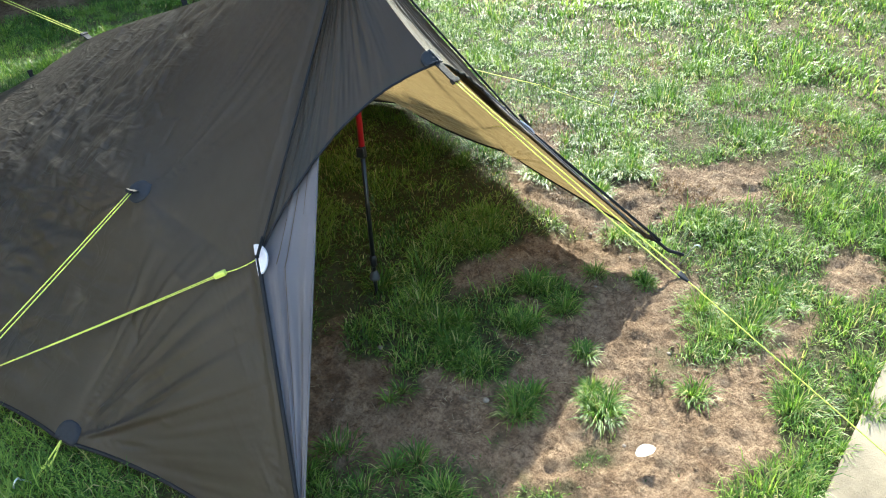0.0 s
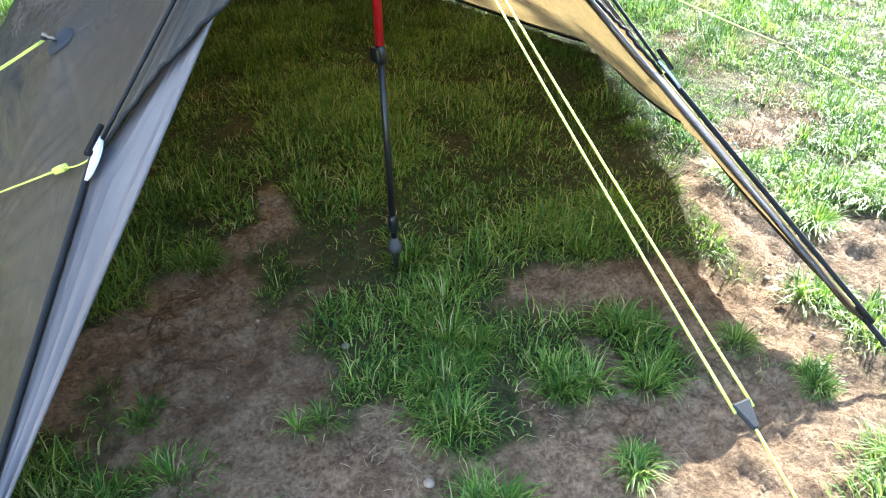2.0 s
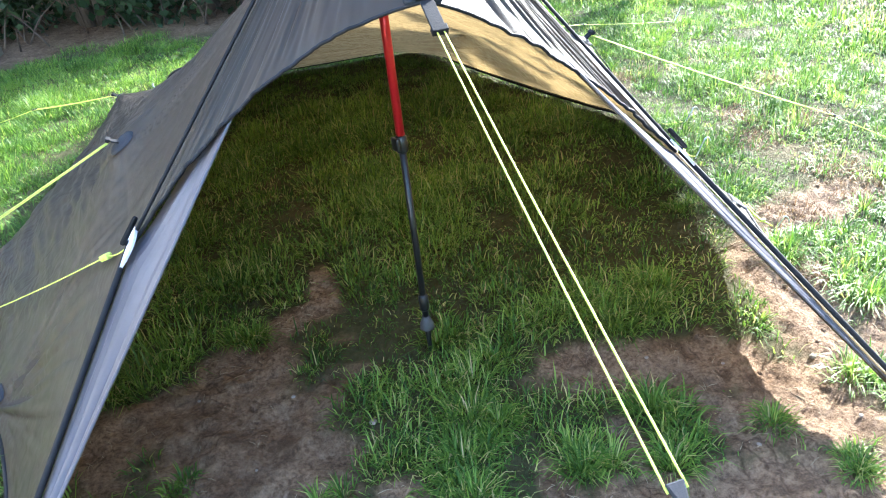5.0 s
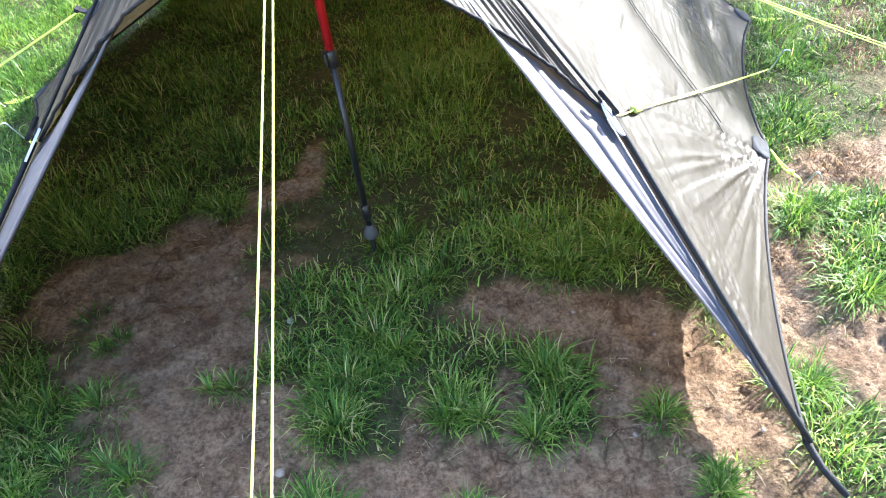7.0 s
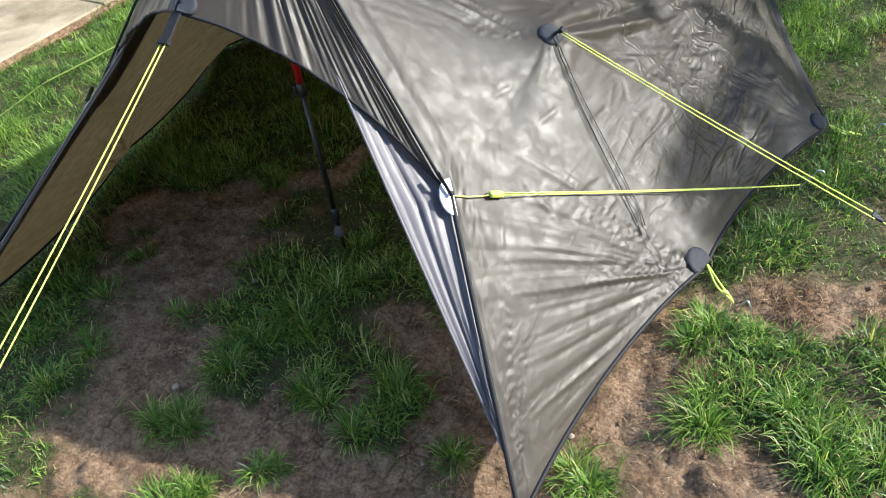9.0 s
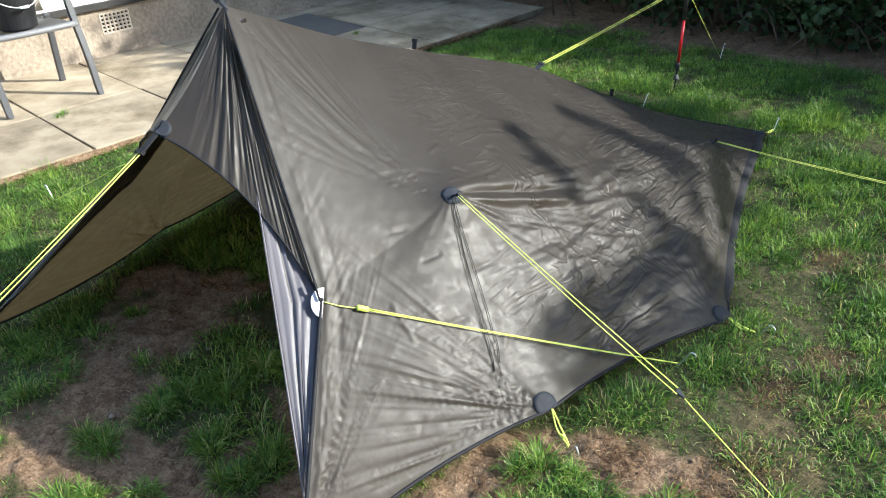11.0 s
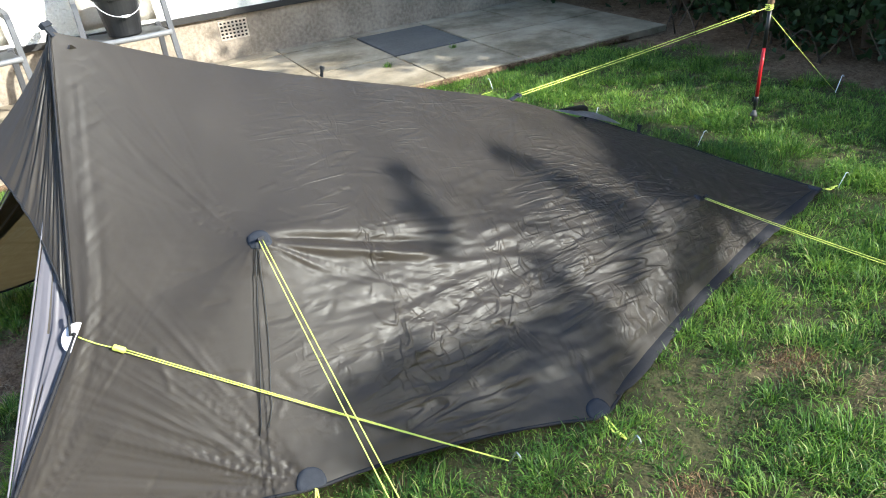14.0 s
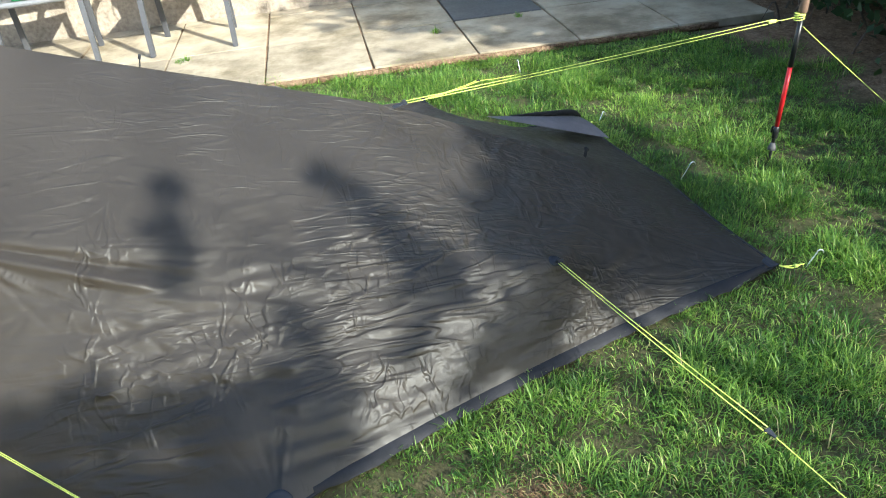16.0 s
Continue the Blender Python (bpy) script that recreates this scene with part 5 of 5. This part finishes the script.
def grass_ob(name, sets, label, mat=None):
    v = np.concatenate([s[0] for s in sets])
    tone = np.concatenate([np.repeat(s[1], 5) for s in sets])
    k = np.arange(len(v) // 5) * 5
    ob = raw_mesh(name, v, np.stack([k, k + 1, k + 2, k + 3], 1), np.stack([k + 3, k + 2, k + 4], 1), mat or M_GRASS, tone)
    return tagged(ob, label, "grass", kind="stuff")


# how low the cloth hangs over each two centimetres of the plan
OVER = np.full((130, 170), 9.0)
for key in (1, -1):
    P = SURF[key].reshape(-1, 3)
    np.minimum.at(OVER, (np.clip(((P[:, 0] + 1.3) / 0.02).astype(int), 0, 129), np.clip(((P[:, 1] + 0.8) / 0.02).astype(int), 0, 169)), P[:, 2])


def headroom(x, y):
    i, j = ((x + 1.3) / 0.02).astype(int), ((y + 0.8) / 0.02).astype(int)
    ok = (i >= 0) & (i < 130) & (j >= 0) & (j < 170)
    return np.where(ok, OVER[np.clip(i, 0, 129), np.clip(j, 0, 169)], 9.0)


def sow(clumps, fill, x0, x1, y0, y1, rng, length, width, size=0.05, each=40):
    """Clumps of blades that splay from their crowns, over a fill of short flat blades."""
    cx, cy = rng.uniform(x0, x1, clumps), rng.uniform(y0, y1, clumps)
    live = rng.random(clumps) < turf_at(cx, cy) * (0.55 + 0.8 * field(cx, cy, 8.0, 2))
    cx, cy = cx[live], cy[live]
    big = rng.uniform(0.4, 1.5, len(cx)) * (0.15 + 1.7 * field(cx, cy, 6.0, 2))
    shade = 0.44 + 0.7 * (field(cx, cy, 5.0) - 0.5) + rng.normal(size=len(cx)) * 0.17
    lot = np.maximum((each * big * rng.uniform(0.5, 1.4, len(cx))).astype(int), 5)
    k = np.repeat(np.arange(len(cx)), lot)
    a, d = rng.uniform(0, 2 * math.pi, len(k)), np.sqrt(rng.random(len(k)))
    r = size * big[k] * d
    x, y = cx[k] + r * np.cos(a), cy[k] + r * np.sin(a)
    ln = length * big[k] * rng.uniform(0.5, 1.35, len(k))
    lean = np.clip(0.40 + 0.85 * d + rng.normal(size=len(k)) * 0.32, 0.05, 1.6)
    tone = shade[k] + rng.normal(size=len(k)) * 0.20
    way = a + rng.normal(size=len(k)) * 0.85
    fx, fy = rng.uniform(x0, x1, fill), rng.uniform(y0, y1, fill)
    x, y = np.concatenate([x, fx]), np.concatenate([y, fy])
    ln = np.concatenate([ln, length * rng.uniform(0.3, 0.9, fill)])
    lean = np.concatenate([lean, np.clip(rng.normal(0.95, 0.3, fill), 0.1, 1.5)])
    tone = np.concatenate([tone, rng.normal(0.30, 0.17, fill)])
    way = np.concatenate([way, rng.uniform(0, 2 * math.pi, fill)])
    turf = turf_at(x, y)
    keep = (rng.random(len(x)) < turf ** 1.4 + 0.012) & (x > lawn_edge(y) - 0.05 * rng.random(len(x))) & ~((y < -1.285 + 0.03 * rng.random(len(x))) & (x > 0.0) & (y > -2.1) & (x < 2.36))
    keep &= ln * (0.25 + 0.75 * np.cos(np.minimum(lean, 1.5))) < headroom(x, y) - 0.012
    x, y, ln, lean, tone, way, turf = x[keep], y[keep], ln[keep], lean[keep], tone[keep], way[keep], turf[keep]
    n = len(x)
    dry = rng.random(n) < (0.025 + 0.13 * ((np.abs(x) < 0.9) & (y < 2.0)) + 0.05 * np.clip((field(x, y, 4.0) - 0.5) * 4, 0, 1) * (x > 0.5) + 0.28 * dry_at(x, y))
    tone = np.where(dry, rng.uniform(0.87, 1.0, n), np.clip(tone, 0.03, 0.85))
    return blades(x, y, ln * (0.55 + 0.45 * turf), width * rng.uniform(0.7, 1.3, n), lean, rng, 0.6, way, turf), tone


# tufts: x, y, spread, blade length
TUFTS = [
    (-0.28, -0.33, 0.045, 0.060), (-0.53, -0.21, 0.05, 0.055), (0.53, -0.49, 0.055, 0.065), (0.17, -0.42, 0.06, 0.085), (0.35, -0.38, 0.065, 0.10),
    (0.33, -0.49, 0.06, 0.09), (-0.04, -0.38, 0.09, 0.09), (0.0, -0.27, 0.08, 0.085), (-0.05, -0.58, 0.06, 0.08), (-0.56, -0.37, 0.09, 0.08),
    (-0.45, -0.49, 0.08, 0.08), (-0.42, -0.62, 0.08, 0.09), (0.05, -0.71, 0.05, 0.07), (0.18, -0.63, 0.04, 0.07), (0.03, -0.78, 0.06, 0.09),
    (0.19, -0.91, 0.07, 0.09), (0.49, -0.90, 0.12, 0.09), (0.95, -0.19, 0.08, 0.10), (1.13, -0.17, 0.09, 0.10), (0.94, -0.01, 0.08, 0.09),
    (1.23, -0.24, 0.09, 0.10), (0.77, -0.42, 0.06, 0.08), (-0.11, -0.60, 0.05, 0.08), (-0.60, -0.52, 0.10, 0.08), (0.60, -0.60, 0.05, 0.06),
    (0.42, -0.10, 0.09, 0.09), (0.52, -0.03, 0.08, 0.09), (-0.36, 0.20, 0.07, 0.07), (0.10, -0.15, 0.10, 0.09), (0.02, 0.02, 0.08, 0.08),
    (1.07, 0.02, 0.08, 0.09), (0.84, 0.32, 0.06, 0.07), (1.25, 0.05, 0.08, 0.09), (0.08, -1.24, 0.06, 0.07), (0.22, -1.25, 0.06, 0.06), (0.38, -1.27, 0.07, 0.07), (0.52, -1.26, 0.06, 0.06), (0.62, -0.80, 0.10, 0.08), (0.75, -0.95, 0.10, 0.08), (0.35, -1.12, 0.10, 0.08),
]


def tuft_blades(rng):
    """Tufts that splay from a few crowns each."""
    sets = []
    for cx, cy, r, ln in TUFTS:
        crowns = rng.integers(2, 5)
        for c in range(crowns):
            a0, d0 = rng.uniform(0, 2 * math.pi), r * 0.65 * math.sqrt(rng.random())
            sx, sy, rr = cx + d0 * math.cos(a0) * 1.2, cy + d0 * math.sin(a0), r * rng.uniform(0.35, 0.75)
            n = int(rng.integers(90, 170) * (r / 0.07))
            a, d = rng.uniform(0, 2 * math.pi, n), rr * rng.random(n)
            x, y = sx + d * np.cos(a), sy + d * np.sin(a)
            lean = np.clip(0.60 + 0.85 * (d / rr) + rng.normal(size=n) * 0.32, 0.05, 1.6)
            tone = np.clip(rng.normal(rng.uniform(0.38, 0.60), 0.18, n), 0.02, 0.86)
            tone = np.where(rng.random(n) < 0.13, rng.uniform(0.87, 1.0, n), tone)
            way = a + rng.normal(size=n) * 0.45
            sets.append((blades(x, y, ln * rng.uniform(0.60, 0.92) * rng.uniform(0.35, 1.15, n), 0.0027 * rng.uniform(0.7, 1.3, n), lean, rng, 0.75, way), tone))
    return sets


rng = np.random.default_rng(11)
grass_ob("grass_tufts", tuft_blades(rng), "coarse green tufts of grass on bare soil")
grass_ob("lawn_grass", [sow(13500, 70000, -2.05, 2.4, -1.45, 3.85, rng, 0.036, 0.0029, 0.042, 40)], "short worn lawn of green and straw-coloured blades")
grass_ob("lawn_grass", [sow(7000, 36000, 2.4, 6.5, -2.2, 3.85, rng, 0.050, 0.0052, 0.060, 22), sow(2200, 12000, 6.5, 14, -5, 4.0, rng, 0.075, 0.013, 0.12, 22), sow(4600, 16000, -2.2, 8.0, -5.6, -1.45, rng, 0.065, 0.010, 0.10, 22)], "sunlit lawn further from the shelter")

# matted dead patches in the turf, and weeds in the joints of the terrace
WEEDS = [(-2.60, 0.66), (-2.57, 0.62), (-2.36, 2.78), (-2.30, 2.2)]
DEAD = [(1.15, -0.53, 0.10), (1.16, -0.40, 0.08), (1.34, -0.80, 0.09), (1.07, 0.15, 0.09), (1.30, 0.16, 0.09), (1.34, 0.30, 0.10), (1.42, 0.82, 0.10), (1.26, 1.42, 0.10), (1.30, 0.62, 0.10), (1.58, 0.70, 0.09), (1.75, 1.05, 0.10), (0.90, -0.10, 0.08), (1.9, -0.7, 0.14), (2.3, 0.15, 0.16), (2.7, -0.5, 0.16)]
sets = []
for cx, cy, r in DEAD:
    n = int(480 * (r / 0.09) ** 2)
    a, d = rng.uniform(0, 2 * math.pi, n), r * rng.random(n) ** 0.7
    x, y = cx + d * np.cos(a), cy + d * np.sin(a)
    sets.append((blades(x, y, 0.030 * rng.uniform(0.4, 1.3, n), 0.0020 * rng.uniform(0.6, 1.3, n), np.clip(rng.normal(1.15, 0.3, n), 0.2, 1.6), rng, 0.4), np.clip(rng.normal(0.5, 0.25, n), 0, 1)))
grass_ob("dead_grass", sets, "matted brown dead grass in worn turf", M_DEAD)
sets = []
for cx, cy in WEEDS:
    n = 70
    a, d = rng.uniform(0, 2 * math.pi, n), 0.03 * rng.random(n)
    v = blades(cx + d * np.cos(a), cy + d * np.sin(a), 0.045 * rng.uniform(0.4, 1.2, n), 0.0035 * rng.uniform(0.7, 1.3, n), np.clip(0.3 + 25 * d + rng.normal(size=n) * 0.25, 0.1, 1.5), rng, 0.7, a)
    v[:, 2] += 0.038
    sets.append((v, np.clip(rng.normal(0.5, 0.15, n), 0, 0.86)))
grass_ob("weeds", sets, "small green weeds in the joints of the terrace")

# ---- litter on the soil ----
rng = np.random.default_rng(23)


def pebble(x, y, r, label):
    bm = bmesh.new()
    bmesh.ops.create_icosphere(bm, subdivisions=2, radius=r)
    for v in bm.verts:
        v.co *= 1 + 0.22 * noise.noise(v.co * (1.6 / r) + Vector((x * 50, y * 50, 0)))
        v.co.z *= 0.6
    bmesh.ops.scale(bm, vec=(0.75, 0.75, 0.75), verts=bm.verts)
    ob = mesh_ob("pebble", bm, M_STONE, True)
    ob.location = (x, y, float(lift_at(np.array([x]), np.array([y]))[0]) + r * 0.25)
    return tagged(ob, label, "pebble", "pebbles on the soil")


for px, py, pr in ((-0.307, -0.037, 0.006), (-0.494, 0.03, 0.005), (0.463, -0.493, 0.007), (-0.171, -0.174, 0.011), (-0.15, -0.52, 0.012), (-0.53, -0.19, 0.006), (-0.40, -0.22, 0.004), (0.02, -0.80, 0.006), (0.33, -0.80, 0.008), (-0.05, -0.86, 0.007), (0.68, -0.50, 0.006), (0.72, -0.33, 0.009), (0.40, -0.22, 0.006), (0.55, -0.27, 0.005)):
    pebble(px, py, pr, "small pale pebble lying on bare soil")
lf = bmesh.new()
rows = []
for a in range(7):
    u = a / 6
    w = 0.022 * math.sin(math.pi * (0.06 + 0.9 * u)) ** 0.7
    rows.append([lf.verts.new((-0.035 + 0.07 * u, w * (b - 1), 0.006 * math.sin(u * 3) + 0.003 * abs(b - 1))) for b in range(3)])
for a in range(6):
    for b in range(2):
        lf.faces.new((rows[a][b], rows[a][b + 1], rows[a + 1][b + 1], rows[a + 1][b]))
ob = mesh_ob("dry_leaf", lf, M_DRYLEAF, True)
ob.matrix_world = pose(-0.07, -0.92, 0.008, 0, 0, -25) @ Matrix.Scale(0.75, 4)
tagged(ob, "pale dry curled leaf lying on bare soil", "leaf")


def straw_bits():
    """Bits of straw, clods and root on the bare soil."""
    bm = bmesh.new()
    spots = []
    while len(spots) < 420:
        cx, cy, a, b, turn = BARE[int(rng.integers(0, len(BARE)))]
        x, y = cx + rng.normal() * a * 0.5, cy + rng.normal() * b * 0.5
        if turf_at(np.array([x]), np.array([y]))[0] < 0.35:
            spots.append((x, y))
    for x, y in spots:
        ang, ln = rng.uniform(0, 6.28), 0.006 + 0.026 * rng.random() ** 2
        z = float(lift_at(np.array([x]), np.array([y]))[0]) + 0.003
        d = Vector((math.cos(ang), math.sin(ang), 0)) * ln
        tube(bm, [Vector((x, y, z)), Vector((x, y, z + 0.003)) + d * 0.5, Vector((x, y, z + rng.uniform(0, 0.004))) + d], 0.0006, 4)
    ob = mesh_ob("straw", bm, M_STRAW, True)
    return tagged(ob, "dry straw and root bits strewn over bare soil", "straw", kind="stuff")


M_STRAW = simple("straw", (0.20, 0.14, 0.08), (0.45, 0.37, 0.25), 80, 0.85)
straw_bits()


def clods():
    bm = bmesh.new()
    made = 0
    while made < 260:
        cx, cy, a, b, turn = BARE[int(rng.integers(0, len(BARE)))]
        x, y = cx + rng.normal() * a * 0.55, cy + rng.normal() * b * 0.55
        if turf_at(np.array([x]), np.array([y]))[0] > 0.5:
            continue
        r = 0.002 + 0.007 * rng.random() ** 3
        z = float(lift_at(np.array([x]), np.array([y]))[0])
        t = bmesh.new()
        bmesh.ops.create_icosphere(t, subdivisions=1, radius=r)
        vs = [bm.verts.new((x + v.co.x * rng.uniform(0.7, 1.3), y + v.co.y * rng.uniform(0.7, 1.3), z + v.co.z * rng.uniform(0.4, 0.9) + r * 0.2)) for v in t.verts]
        t.verts.index_update()
        for f in t.faces:
            bm.faces.new([vs[v.index] for v in f.verts])
        t.free()
        made += 1
    ob = mesh_ob("clods", bm, M_GROUND, True)
    return tagged(ob, "small crumbs of brown soil on the bare places", "soil crumbs", kind="stuff")


clods()
